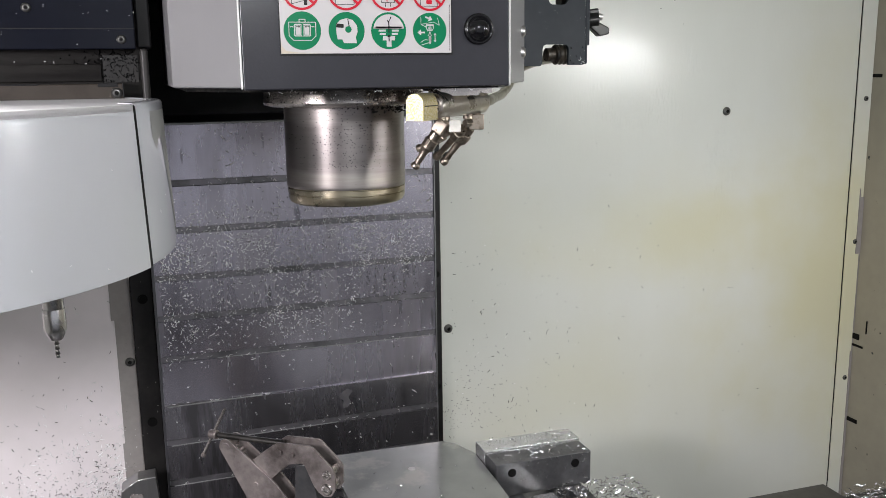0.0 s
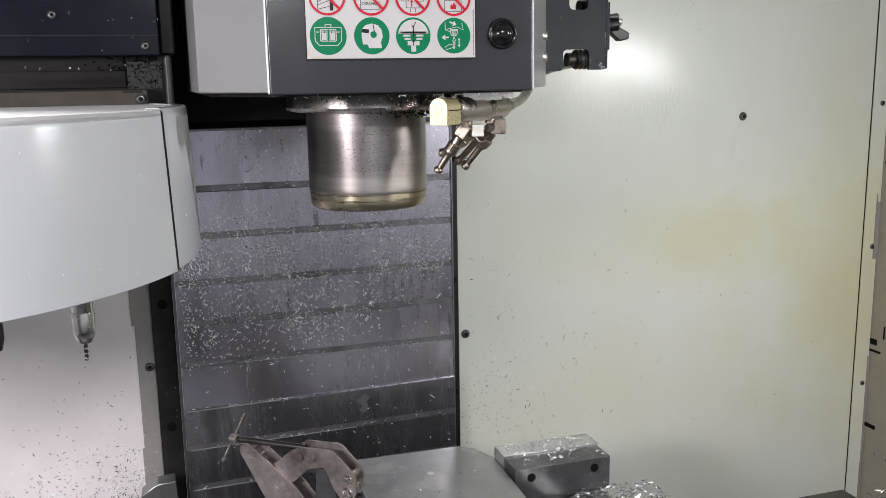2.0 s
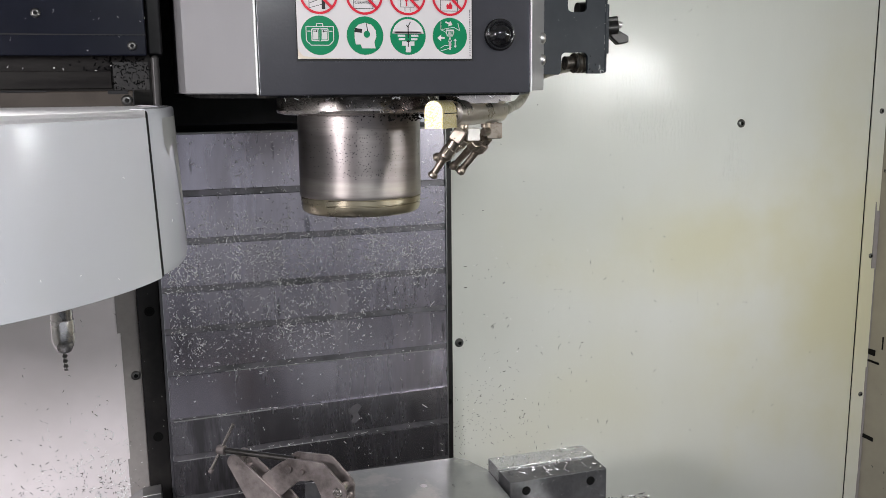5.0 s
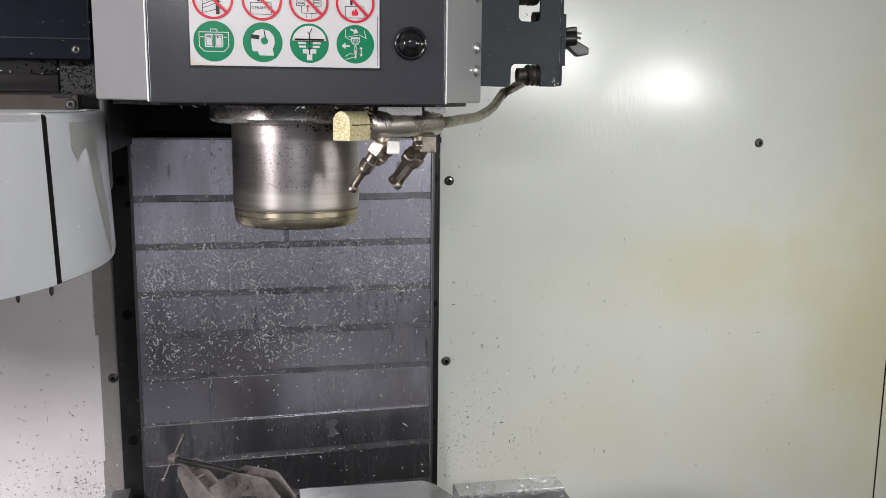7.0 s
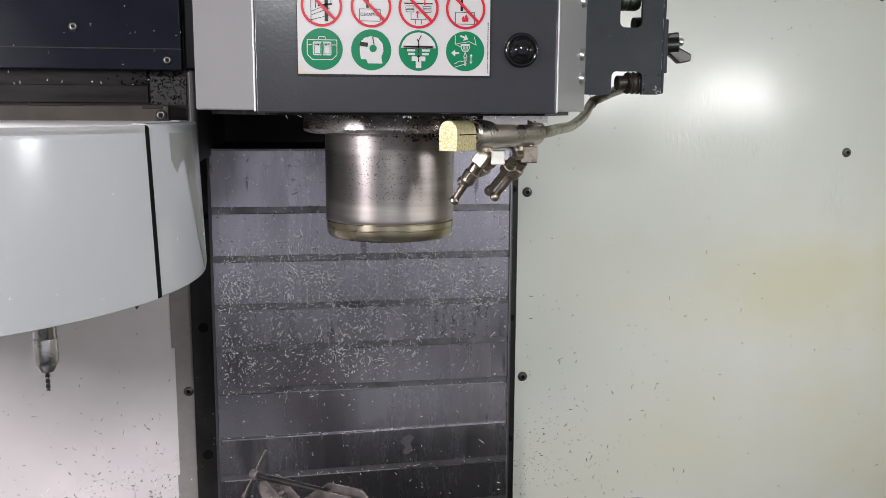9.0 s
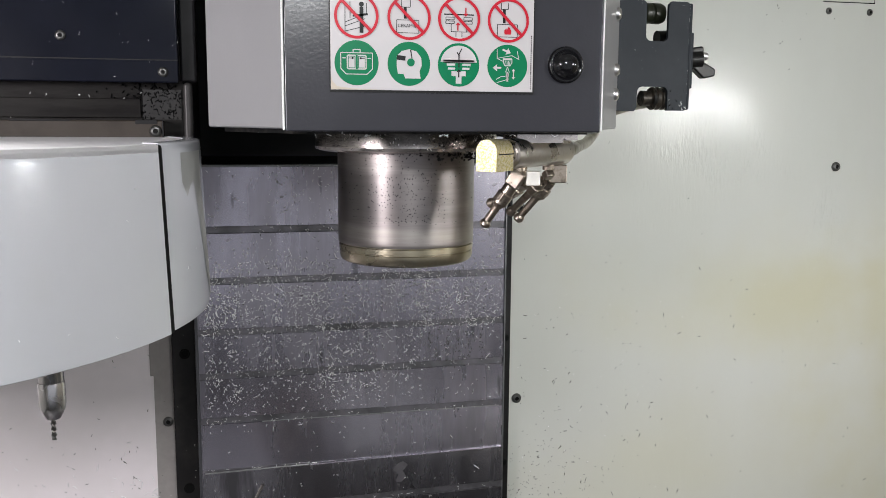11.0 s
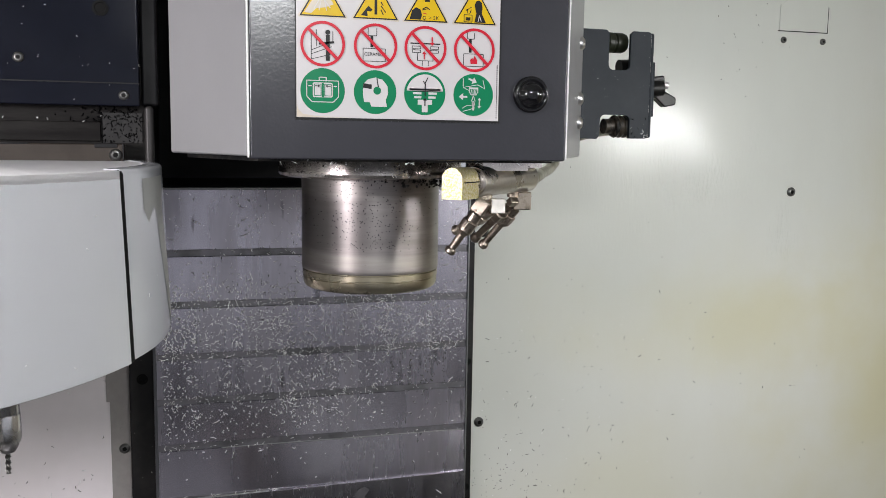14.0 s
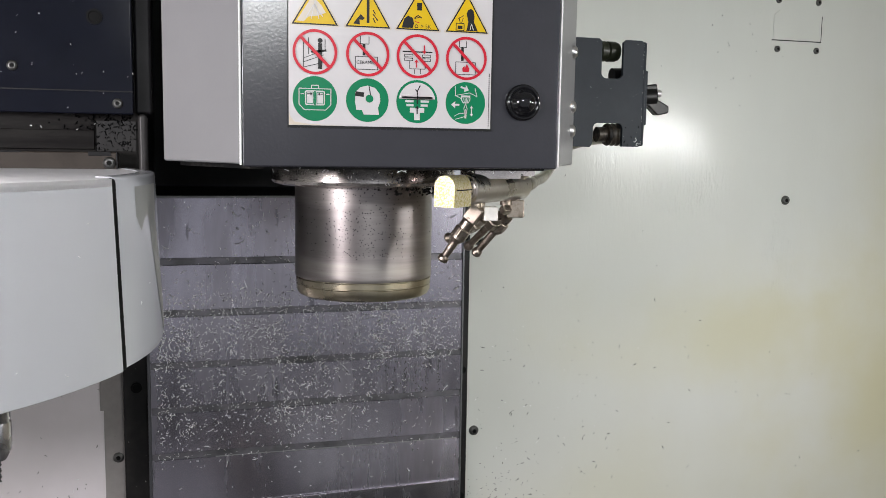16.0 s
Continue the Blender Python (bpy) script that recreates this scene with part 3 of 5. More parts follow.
def drum_wall(a0, a1, r_out, z0, z1, thick=0.004, n=40, lip=0.006, taper=0.0, even=False, foot=0.0):
    """A stretch of the drum's skirt: turned-in rounded top edge, plain lower edge."""
    prof = [(r_out - thick - foot, z0), (r_out - 0.0008 - foot, z0), (r_out - 0.35 * foot, z0 + 0.0006 + 0.35 * foot), (r_out, z0 + 0.003 + 1.6 * foot), (r_out, z1 - 0.007), (r_out, z1 - 0.0034), (r_out - 0.0004, z1 - 0.0021), (r_out - 0.0012, z1 - 0.0010), (r_out - 0.0024, z1 - 0.0003), (r_out - 0.004, z1), (r_out - lip - 0.010, z1), (r_out - lip - 0.010, z1 - 0.003), (r_out - thick, z1 - 0.005)]
    g, k = Mesh(), len(prof)
    for i in range(n + 1):
        a = a0 + (a1 - a0) * i / n
        lean = taper * (1.0 if even else min(1.0, 0.55 + 1.2 * i / n)) / (z1 - z0)
        g.v += [(CX + (q - lean * (z - z0)) * math.cos(a), CY + (q - lean * (z - z0)) * math.sin(a), z) for q, z in prof]
    g.f = [(i * k + j, i * k + (j + 1) % k, (i + 1) * k + (j + 1) % k, (i + 1) * k + j) for i in range(n) for j in range(k)]
    g.f += [tuple(range(k)), tuple(n * k + j for j in range(k))[::-1]]
    g.m = [0] * len(g.f)
    return g


gap = 0.0035 / RAD
part("front_cover", drum_wall(-math.pi * 0.98, SEAM_A - gap, RAD + 0.003, DZ0, DZ1 - 0.0045, n=72, taper=0.0058, even=True), DRUM, changer)
part("side_cover", drum_wall(SEAM_A + gap * 1.9, math.pi * 0.42, RAD - 0.0005, DZ0 - 0.002, DZ1 + 0.0005, n=48, taper=0.0060, even=True, foot=0.004), DRUM, changer)
part("seal", drum_wall(SEAM_A - gap * 0.8, SEAM_A + gap * 2.1, RAD + 0.0004, DZ0 - 0.0005, DZ1 - 0.0005, n=6, taper=0.0060, even=True), SEAM, changer, "black joint between the covers")
part("top_rim", drum_wall(-math.pi * 0.98, SEAM_A - gap, RAD - 0.0028, DZ1 - 0.0036, DZ1, thick=0.02, n=72), DRUM_TOP_LIT, changer)
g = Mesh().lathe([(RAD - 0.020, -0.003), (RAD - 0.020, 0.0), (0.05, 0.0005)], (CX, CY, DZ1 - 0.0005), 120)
part("top_plate", g, DRUM_TOP_LIT, changer)
g = Mesh().lathe([(0.06, 0.0), (0.270, 0.0), (0.270, 0.05), (0.06, 0.05)], (CX, CY, DZ0 + 0.035), 48)
part("carousel", g, STEEL_DARK, changer)
# wet smear on the side cover
a0 = math.atan2(1.03 - CY, 0.04 - CX)


def on_drum(a, z, lift=0.0004):
    """A point on the drum's skirt, on the front cover or on the side cover."""
    h = (z - DZ0) / (DZ1 - DZ0)
    q = lift + (RAD + 0.003 - 0.0058 * h if a < SEAM_A else RAD - 0.0005 - 0.0060 * h)
    return (CX + q * math.cos(a), CY + q * math.sin(a), z)


def inside(u, z, pts):
    hit = False
    for (a, b), (c, d) in zip(pts, pts[1:] + pts[:1]):
        if (b > z) != (d > z) and u < (c - a) * (z - b) / (d - b) + a:
            hit = not hit
    return hit


def smear(a_mid, pts, cell=0.0011):
    """A thin film on the drum within an outline of (sideways, height) points."""
    m = Mesh()
    us, zs = [p[0] for p in pts], [p[1] for p in pts]
    for i in range(int((max(us) - min(us)) / cell)):
        for j in range(int((max(zs) - min(zs)) / cell)):
            u, z = min(us) + i * cell, min(zs) + j * cell
            if inside(u + cell / 2, z + cell / 2, pts):
                m.add([on_drum(a_mid + p / RAD, q) for p, q in ((u, z), (u + cell, z), (u + cell, z + cell), (u, z + cell))], [(0, 1, 2, 3)])
    return m


STAIN = material("wet_stain", (0.33, 0.335, 0.32), 0.5, spec=0.15, vary=0.05)
part("stain", smear(a0, [(-0.070, 1.489), (-0.070, 1.462), (-0.058, 1.449), (-0.048, 1.458), (-0.036, 1.462), (-0.030, 1.452), (-0.024, 1.430), (-0.012, 1.400), (0.004, 1.368), (0.020, 1.345), (0.030, 1.345), (0.028, 1.380), (0.012, 1.420), (-0.002, 1.455), (0.004, 1.489)]), STAIN, changer, "grey wet smear")


def tool(angle, drop, kind):
    x, y = CX + 0.301 * math.cos(radians(angle)), CY + 0.301 * math.sin(radians(angle))
    z = DZ0 + 0.035
    if kind == "mill":
        ob = thing("end_mill_holder", (x, y, z), "bright collet holder with small end mill under the changer", "tool holder", "tools in the changer")
        g = Mesh().lathe([(0.0092, 0.0), (0.0092, -0.054), (0.0088, -0.0553)], (x, y, z), 32)
        part("holder", g, STEEL_CLEAN, ob)
        g = Mesh().lathe([(0.0096, -0.055), (0.0099, -0.057), (0.0099, -0.073), (0.0092, -0.076), (0.0056, -0.0835), (0.0050, -0.084)], (x, y, z), 32)
        part("collet_nut", g, STEEL_CLEAN, ob, "polished steel nut")
        g, n = Mesh(), 40
        for i in range(n):
            h = -0.083 - 0.018 * i / (n - 1)
            tw = 12.0 * i / (n - 1)
            g.v += [(x + q * math.cos(tw + b), y + q * math.sin(tw + b), z + h) for q, b in ((0.0022, 0), (0.0017, 0.9), (0.0022, math.pi), (0.0017, math.pi + 0.9))]
        g.f = [(i * 4 + j, i * 4 + (j + 1) % 4, i * 4 + 4 + (j + 1) % 4, i * 4 + 4 + j) for i in range(n - 1) for j in range(4)] + [(0, 1, 2, 3), tuple(4 * n - 4 + j for j in range(4))[::-1]]
        g.m = [0] * len(g.f)
        part("end_mill", g, STEEL_DARK, ob, "dark spiral-fluted end mill")
    elif kind == "black":
        ob = thing("tool_holder", (x, y, z), "blackened steel tool holder hanging from the tool changer", "tool holder", "tools in the changer")
        part("shank", Mesh().lathe([(0.012, 0.0), (0.012, -drop + 0.026)], (x, y, z), 24), STEEL_DARK, ob)
        part("nut", Mesh().lathe([(0.0145, -drop + 0.026), (0.0155, -drop + 0.024), (0.0155, -drop + 0.008), (0.0135, -drop)], (x, y, z), 24), RUBBER, ob)
    else:
        ob = thing("drill_holder", (x, y, z), "thin dark drill hanging from the tool changer", "tool holder", "tools in the changer")
        part("chuck", Mesh().lathe([(0.011, 0.0), (0.011, -0.020), (0.006, -0.03)], (x, y, z), 20), STEEL_DARK, ob)
        part("drill", Mesh().lathe([(0.0028, -0.029), (0.0028, -drop + 0.004), (0.0004, -drop)], (x, y, z), 12), STEEL_DARK, ob)


tool(-41.1, 0.10, "mill")
tool(-59.0, 0.067, "black")
tool(38.7, 0.117, "drill")
tool(53.0, 0.136, "drill")

# carriage covers over the tool changer
upper = thing("upper_cover", (-0.25, 1.17, 1.556), "dark navy painted cover plate with button screws", "cover plate")
plate_u = part("plate", Mesh().box(-0.95, 0.012, 1.170, 1.185, 1.5545, 2.10), NAVY, upper, bevel=0.002)
for x, z in ((-0.004, 1.566), (-0.105, 1.602), (-0.205, 1.566)):
    piece("screw", SCREW_MESH, plate_u, x, 1.170, z, 0.62, 15)
piece("hole", HOLE_MESH, plate_u, -0.025, 1.170, 1.655, 0.95)
part("fold", Mesh().box(-0.95, 0.012, 1.1685, 1.1705, 1.578, 1.5792), BLACK, upper)
carriage = thing("changer_carriage", (-0.25, 1.19, 1.44), "grimy beige and grey steel carriage behind the tool changer", "carriage")
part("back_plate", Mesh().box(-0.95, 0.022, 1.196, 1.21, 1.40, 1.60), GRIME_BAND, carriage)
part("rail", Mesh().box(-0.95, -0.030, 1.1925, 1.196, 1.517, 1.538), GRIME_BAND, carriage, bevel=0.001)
beam = part("beam", Mesh().box(-0.95, -0.006, 1.172, 1.196, 1.44, 1.5145), BEIGE_DIRTY_SHADED, carriage, bevel=0.002)
piece("screw", SCREW_MESH, beam, -0.014, 1.172, 1.503, 0.75, 10)
for x0, x1, z0, z1 in ((-0.035, -0.012, 1.5105, 1.5150), (-0.245, -0.215, 1.5100, 1.5150), (-0.30, -0.27, 1.4985, 1.5025), (-0.0072, -0.0055, 1.49, 1.5148), (-0.16, -0.10, 1.5135, 1.5152)):
    part("oil_patch", Mesh().box(x0, x1, 1.1714, 1.1725, z0, z1), BLACK, beam, bevel=0.0005)
part("end_plate", Mesh().box(-0.028, 0.0125, 1.1945, 1.1962, 1.5155, 1.548), STRIP, carriage, "scuffed grey end plate")
part("post", Mesh().box(0.0155, 0.025, 1.178, 1.20, 1.40, 1.556), POST, carriage, bevel=0.004)
part("post_cover", Mesh().box(0.013, 0.030, 1.186, 1.24, 1.556, 2.10), BLACK, carriage, bevel=0.003)

# ---- spindle head ----
HX0, HX1, HY, HZ = 0.106, 0.374, 0.872, 1.508
head = thing("spindle_head", (0.24, 1.06, HZ), "dark grey spindle head with light grey sides and warning sign", "machine head")
outline = [(HX0 - 0.0595, HY + 0.103), (HX0 - 0.0595, 1.46), (HX1 + 0.0595, 1.46), (HX1 + 0.0595, HY + 0.103), (HX1, HY + 0.0035), (HX0, HY + 0.0035)]
g = Mesh().prism(outline, Matrix.Translation((0, 0, HZ + 0.002)), 0.60)
part("body", g, HEAD_LIGHT, head, "light grey painted casting", bevel=0.002)
g = Mesh().box(HX0 + 0.0012, HX1 - 0.0008, HY, HY + 0.003, HZ, HZ + 0.60)
part("front_cover", g, HEAD_DARK, head, "dark grey textured front cover", bevel=0.0015)
# thin white strips along both front edges
part("edge", Mesh().box(HX0 - 0.0008, HX0 + 0.0008, HY - 0.0004, HY + 0.006, HZ + 0.001, HZ + 0.60), EDGE_WHITE, head, "thin white edge", bevel=0.0008)
part("edge", Mesh().box(HX1 - 0.0004, HX1 + 0.0008, HY - 0.0002, HY + 0.006, HZ + 0.001, HZ + 0.60), EDGE_WHITE, head, "thin white edge", bevel=0.0008)
part("underside", Mesh().prism([(u, v) for u, v in [(0.060, 0.985), (0.060, 1.45), (0.42, 1.45), (0.42, 0.985), (0.366, 0.884), (0.114, 0.884)]], Matrix.Translation((0, 0, HZ - 0.002)), 0.006), UNDERSIDE_DARK, head, "dark mottled underside")

# black domed plug on the front
bx, bz = 0.3395, 1.564
g = Mesh().lathe([(0.0152, 0.0), (0.0152, 0.0035), (0.0142, 0.005), (0.0128, 0.0052), (0.0118, 0.0040), (0.0112, 0.0042), (0.0095, 0.0085), (0.0060, 0.0115), (0.0020, 0.0125)], (bx, HY, bz), 40, 0, (0, -1, 0))
part("plug", g, BUTTON, head, "glossy black round plug", angle=60)

# spindle: flange, nose and stained lower ring
SX, SY = 0.243, 1.074
g = Mesh().lathe([(0.0925, 0.024), (0.0938, 0.020), (0.0950, 0.005), (0.0935, 0.002), (0.086, 0.0)], (SX, SY, 1.4855), 72)
part("flange", g, STEEL_FLANGE, head, "oily steel flange flecked with chips")
g = Mesh().lathe([(0.0700, 1.490), (0.0712, 1.488), (0.0712, 1.484), (0.0712, 1.3955), (0.0712, 1.3925), (0.0708, 1.3915)], (SX, SY, 0), 96)
nose = part("nose", g, STEEL, head, "turned steel spindle nose dotted with dark specks")
g = Mesh().lathe([(0.0692, 1.3918), (0.0692, 1.3905), (0.0706, 1.3900), (0.0706, 1.3850), (0.0694, 1.3844), (0.0694, 1.3836), (0.0702, 1.3830), (0.0699, 1.3775), (0.0680, 1.3738), (0.0650, 1.3720), (0.0420, 1.3720), (0.0300, 1.383)], (SX, SY, 0), 96)
part("nose_ring", g, STEEL_OIL, nose, "oil-stained lower ring")
g = Mesh().lathe([(0.018, 1.383), (0.018, 1.3735), (0.012, 1.3725)], (SX, SY, 0), 32)
part("drive_ring", g, STEEL_DARK, nose)

# warning sign with pictograms
SG = front_at(HY - 0.0004)
sign = part("warning_sign", Mesh().box(0.1432, 0.3108, HY - 0.0016, HY, 1.5412, 1.7200), [S_WHITE], head, "white warning sticker with rows of pictograms")
g = Mesh().box(0.1424, 0.3121, HY - 0.0009, HY, 1.5393, 1.7210)
part("sign_border", g, S_BLACK, sign, "dark worn border")
g = Mesh().prism([(0.1434, 1.5414), (0.190, 1.5414), (0.160, 1.5422), (0.148, 1.5438), (0.1442, 1.548), (0.1434, 1.552)], front_at(HY - 0.0016), 0.0003)
part("yellowed_corner", g, S_AGED_GLARE, sign, "yellowed corner")


class Picto:
    """A flat drawing on the sign; each layer lies a hair above the one before."""

    def __init__(self, cx, cz):
        self.g, self.cx, self.cz, self.w = Mesh(), cx, cz, 0.0016
        self.mats = []

    def slot(self, mt):
        if mt not in self.mats:
            self.mats.append(mt)
        return self.mats.index(mt)

    def poly(self, pts, mt, up=0.0):
        pts = [(self.cx + 0.001 * u, self.cz + 0.001 * v) for u, v in pts]
        self.g.prism(pts, front_at(HY - self.w - up), 0.00025, self.slot(mt))
        return self

    def disc(self, u, v, r, mt, up=0.0, n=36):
        return self.poly([(u + r * math.cos(2 * math.pi * i / n), v + r * math.sin(2 * math.pi * i / n)) for i in range(n)], mt, up)

    def ring(self, u, v, r0, r1, mt, up=0.0, n=48):
        k = self.slot(mt)
        y = HY - self.w - up - 0.00025
        pts = [(self.cx + 0.001 * (u + r * math.cos(2 * math.pi * i / n)), y, self.cz + 0.001 * (v + r * math.sin(2 * math.pi * i / n))) for r in (r0, r1) for i in range(n)]
        self.g.add(pts, [(i, (i + 1) % n, n + (i + 1) % n, n + i) for i in range(n)], k)
        return self

    def bar(self, u0, v0, u1, v1, w, mt, up=0.0):
        d = Vector((u1 - u0, v1 - v0)).normalized()
        s = Vector((-d.y, d.x)) * w / 2
        return self.poly([(u0 - s.x, v0 - s.y), (u1 - s.x, v1 - s.y), (u1 + s.x, v1 + s.y), (u0 + s.x, v0 + s.y)], mt, up)

    def line(self, pts, w, mt, up=0.0):
        for a, b in zip(pts, pts[1:]):
            self.bar(*a, *b, w, mt, up)
        return self

    def arrow(self, u0, v0, u1, v1, w, mt, up=0.0):
        d = Vector((u1 - u0, v1 - v0)).normalized()
        s = Vector((-d.y, d.x))
        h = 2.4 * w
        e = (u1 - d.x * h, v1 - d.y * h)
        self.bar(u0, v0, *e, w, mt, up)
        return self.poly([(u1, v1), (e[0] + s.x * h * 0.8, e[1] + s.y * h * 0.8), (e[0] - s.x * h * 0.8, e[1] - s.y * h * 0.8)], mt, up)

    def text(self, body, u, v, size, mt, up=0.0):
        cu = bpy.data.curves.new("lettering", "FONT")
        cu.body, cu.size, cu.align_x, cu.align_y = body, 0.001 * size, "CENTER", "CENTER"
        ob = bpy.data.objects.new("lettering", cu)
        scene.collection.objects.link(ob)
        bpy.context.view_layer.update()
        me = bpy.data.meshes.new_from_object(ob.evaluated_get(bpy.context.evaluated_depsgraph_get()))
        m = front_at(HY - self.w - up - 0.0002)
        self.g.add([m @ Vector((p.co.x + self.cx + 0.001 * u, p.co.y + self.cz + 0.001 * v, 0)) for p in me.vertices], [tuple(p.vertices) for p in me.polygons], self.slot(mt))
        bpy.data.objects.remove(ob)
        bpy.data.meshes.remove(me)
        return self

    def done(self, label):
        return part("pictogram", self.g, self.mats, sign, label)


COLS = (0.1638, 0.2060, 0.2472, 0.2887)
GREEN_Z, RED_Z, YEL_Z = 1.5622, 1.5985, 1.6330
L1, L2, L3 = 0.0003, 0.0006, 0.0009
# green row
p = Picto(COLS[0], GREEN_Z).disc(0, 0, 17.6, S_GREEN)
p.line([(-12.6, 7.8), (-12.6, -4.6), (-8.4, -8.8), (8.4, -8.8), (12.6, -4.6), (12.6, 7.8), (-12.6, 7.8)], 0.65, S_WHITE, L1).line([(-2.8, 7.8), (-2.8, 10.4), (2.8, 10.4), (2.8, 7.8)], 0.7, S_WHITE, L1)
p.poly([(-7.9, 5.4), (-7.0, 6.3), (7.0, 6.3), (7.9, 5.4), (7.9, -4.3), (7.0, -5.2), (-7.0, -5.2), (-7.9, -4.3)], S_WHITE, L1)
p.line([(-6.7, 5.0), (-1.4, 5.0), (-1.4, -4.0), (-6.7, -4.0), (-6.7, 5.0)], 0.5, S_GREEN, L2).line([(6.7, 5.0), (1.4, 5.0), (1.4, -4.0), (6.7, -4.0), (6.7, 5.0)], 0.5, S_GREEN, L2).bar(0, 6, 0, -5, 1.5, S_GREEN, L2)
p.arrow(-6.2, 3.6, -2.2, 3.6, 0.6, S_BLACK, L3).arrow(6.2, 3.6, 2.2, 3.6, 0.6, S_BLACK, L3).bar(-11.4, 3.6, -8.6, 3.6, 0.7, S_WHITE, L2).bar(8.6, 3.6, 11.4, 3.6, 0.7, S_WHITE, L2)
p.done("green disc with a closed machine door")
p = Picto(COLS[1], GREEN_Z).disc(0, 0, 17.4, S_GREEN)
p.poly([(-10, 6), (-6, 10), (0, 11.6), (6, 10), (10, 5), (10.5, -1), (8.6, -6), (9.6, -11.5), (-3, -11.5), (-4.5, -8), (-9, -8), (-10, -2)], S_WHITE, L1)
p.bar(-10, 5, -3, 4.2, 3.6, S_BLACK, L2).disc(1.5, 1.2, 3.1, S_GREEN, L2).bar(1.2, 11, 2.4, 4, 0.8, S_BLACK, L2)
p.done("green disc with plain white shape")
p = Picto(COLS[2], GREEN_Z).disc(0, 0, 17.4, S_GREEN)
half = [(15.4 * math.cos(a), 15.4 * math.sin(a)) for a in [0.14 + (math.pi - 0.28) * i / 20 for i in range(21)]]
p.poly(half, S_WHITE, L1).line([(-1.6, 10), (-0.2, 8), (2.4, 13)], 0.8, S_BLACK, L2)
p.bar(-13, 3.2, 13, 3.2, 1.6, S_WHITE, L1).bar(0, 8, 0, -2, 0.9, S_BLACK, L3)
for v in (0.2, -3.0):
    p.bar(-10 + (v < -1) * 1, v, -3, v, 1.8, S_WHITE, L1).bar(3, v, 10 - (v < -1) * 1, v, 1.8, S_WHITE, L1)
p.bar(-13, 1.8, 13, 1.8, 0.5, S_BLACK, L2).poly([(-6, -5), (6, -5), (6, -9), (2.4, -9), (2.4, -15), (-2.4, -15), (-2.4, -9), (-6, -9)], S_WHITE, L1).arrow(0, -10, 0, -3.4, 0.9, S_BLACK, L2)
p.done("green disc with a tool holder entering a spindle")
p = Picto(COLS[3], GREEN_Z).disc(0, 0, 17.2, S_GREEN)
p.line([(-9, 13.4), (-9, 6), (3.5, 8.4), (9.8, 5.4)], 0.5, S_WHITE, L1).line([(9.8, 5.4), (8.0, 12.4)], 0.5, S_WHITE, L1).line([(-9, 6), (-3.8, 3.6)], 0.5, S_WHITE, L1).arrow(-4.4, 13.2, 2.6, 10.4, 1.5, S_WHITE, L1)
p.poly([(-4, 6.2), (4, 6.2), (4, 2.6), (2.4, -0.2), (-2.4, -0.2), (-4, 2.6)], S_WHITE, L1).poly([(-3.2, 4.6), (3.2, 4.6), (3.2, 2.8), (2.0, 0.6), (-2.0, 0.6), (-3.2, 2.8)], S_GREEN, L2)
for u in (-2.0, -0.7, 0.7, 2.0):
    p.bar(u, 4.2, u * 0.7, 0.8, 0.45, S_WHITE, L3)
p.line([(-1.6, -5.2), (0, -0.6), (1.6, -5.2)], 0.55, S_WHITE, L1).bar(0, -4.8, 0, -12.6, 1.5, S_WHITE, L1).bar(0, -6.0, 0, -8.6, 2.6, S_WHITE, L1)
p.arrow(-5.4, -1.6, -12.6, -1.6, 1.5, S_WHITE, L1).arrow(5.2, -6.4, 5.2, -2.2, 0.8, S_WHITE, L1).arrow(5.2, -6.4, 5.2, -10.8, 0.8, S_WHITE, L1)
p.line([(-9.6, -11.0), (-5.0, -8.4), (-1.6, -8.8)], 0.55, S_WHITE, L1).line([(-9.0, -13.6), (-3.4, -12.0), (1.4, -10.4)], 0.55, S_WHITE, L1)
p.done("green disc with a tool being drawn from a spindle")


def forbidden(cx, cz):
    p = Picto(cx, cz)
    p.ring(0, 0, 15.4, 17.6, S_RED, L2).bar(-11.4, 11.4, 11.4, -11.4, 2.4, S_RED, L3)
    return p


p = forbidden(COLS[0], RED_Z)
p.line([(-9, 10), (-9, -5), (8, 2), (8, 10)], 0.5, S_BLACK).line([(-9, -8), (7, -2)], 0.5, S_BLACK).bar(4, 7, 4, -13, 3.0, S_BLACK, L1).bar(-3, 0, 9, 1.5, 1.6, S_BLACK, L1).disc(4, 9, 1.9, S_BLACK, L1).bar(-5, 11, -5, -2, 0.5, S_BLACK).line([(-9, -5), (-9, -12), (6, -8)], 0.5, S_BLACK)
p.done("red prohibition ring over a dark shape")
p = forbidden(COLS[1], RED_Z)
p.line([(-10, -2), (8, -2), (8, -12), (-10, -12), (-10, -2)], 0.5, S_BLACK).line([(-6, 14), (-6, 8), (1, 8), (1, 14)], 0.5, S_BLACK).bar(-3, 8, -3, -1, 2.2, S_BLACK).text("CERAMIC", -1.4, -6.6, 3.7, S_BLACK, L1)
p.done("red prohibition ring over a block marked ceramic")
p = forbidden(COLS[2], RED_Z)
p.bar(-12.5, 3.6, 12.5, 3.6, 1.0, S_BLACK).bar(-11, 0, -3, 0, 2.2, S_WHITE)
for v in (0.4, -2.6):
    p.line([(-11, v + 1), (-4, v + 1), (-4, v - 1), (-11, v - 1), (-11, v + 1)], 0.5, S_BLACK).line([(4, v + 1), (11, v + 1), (11, v - 1), (4, v - 1), (4, v + 1)], 0.5, S_BLACK)
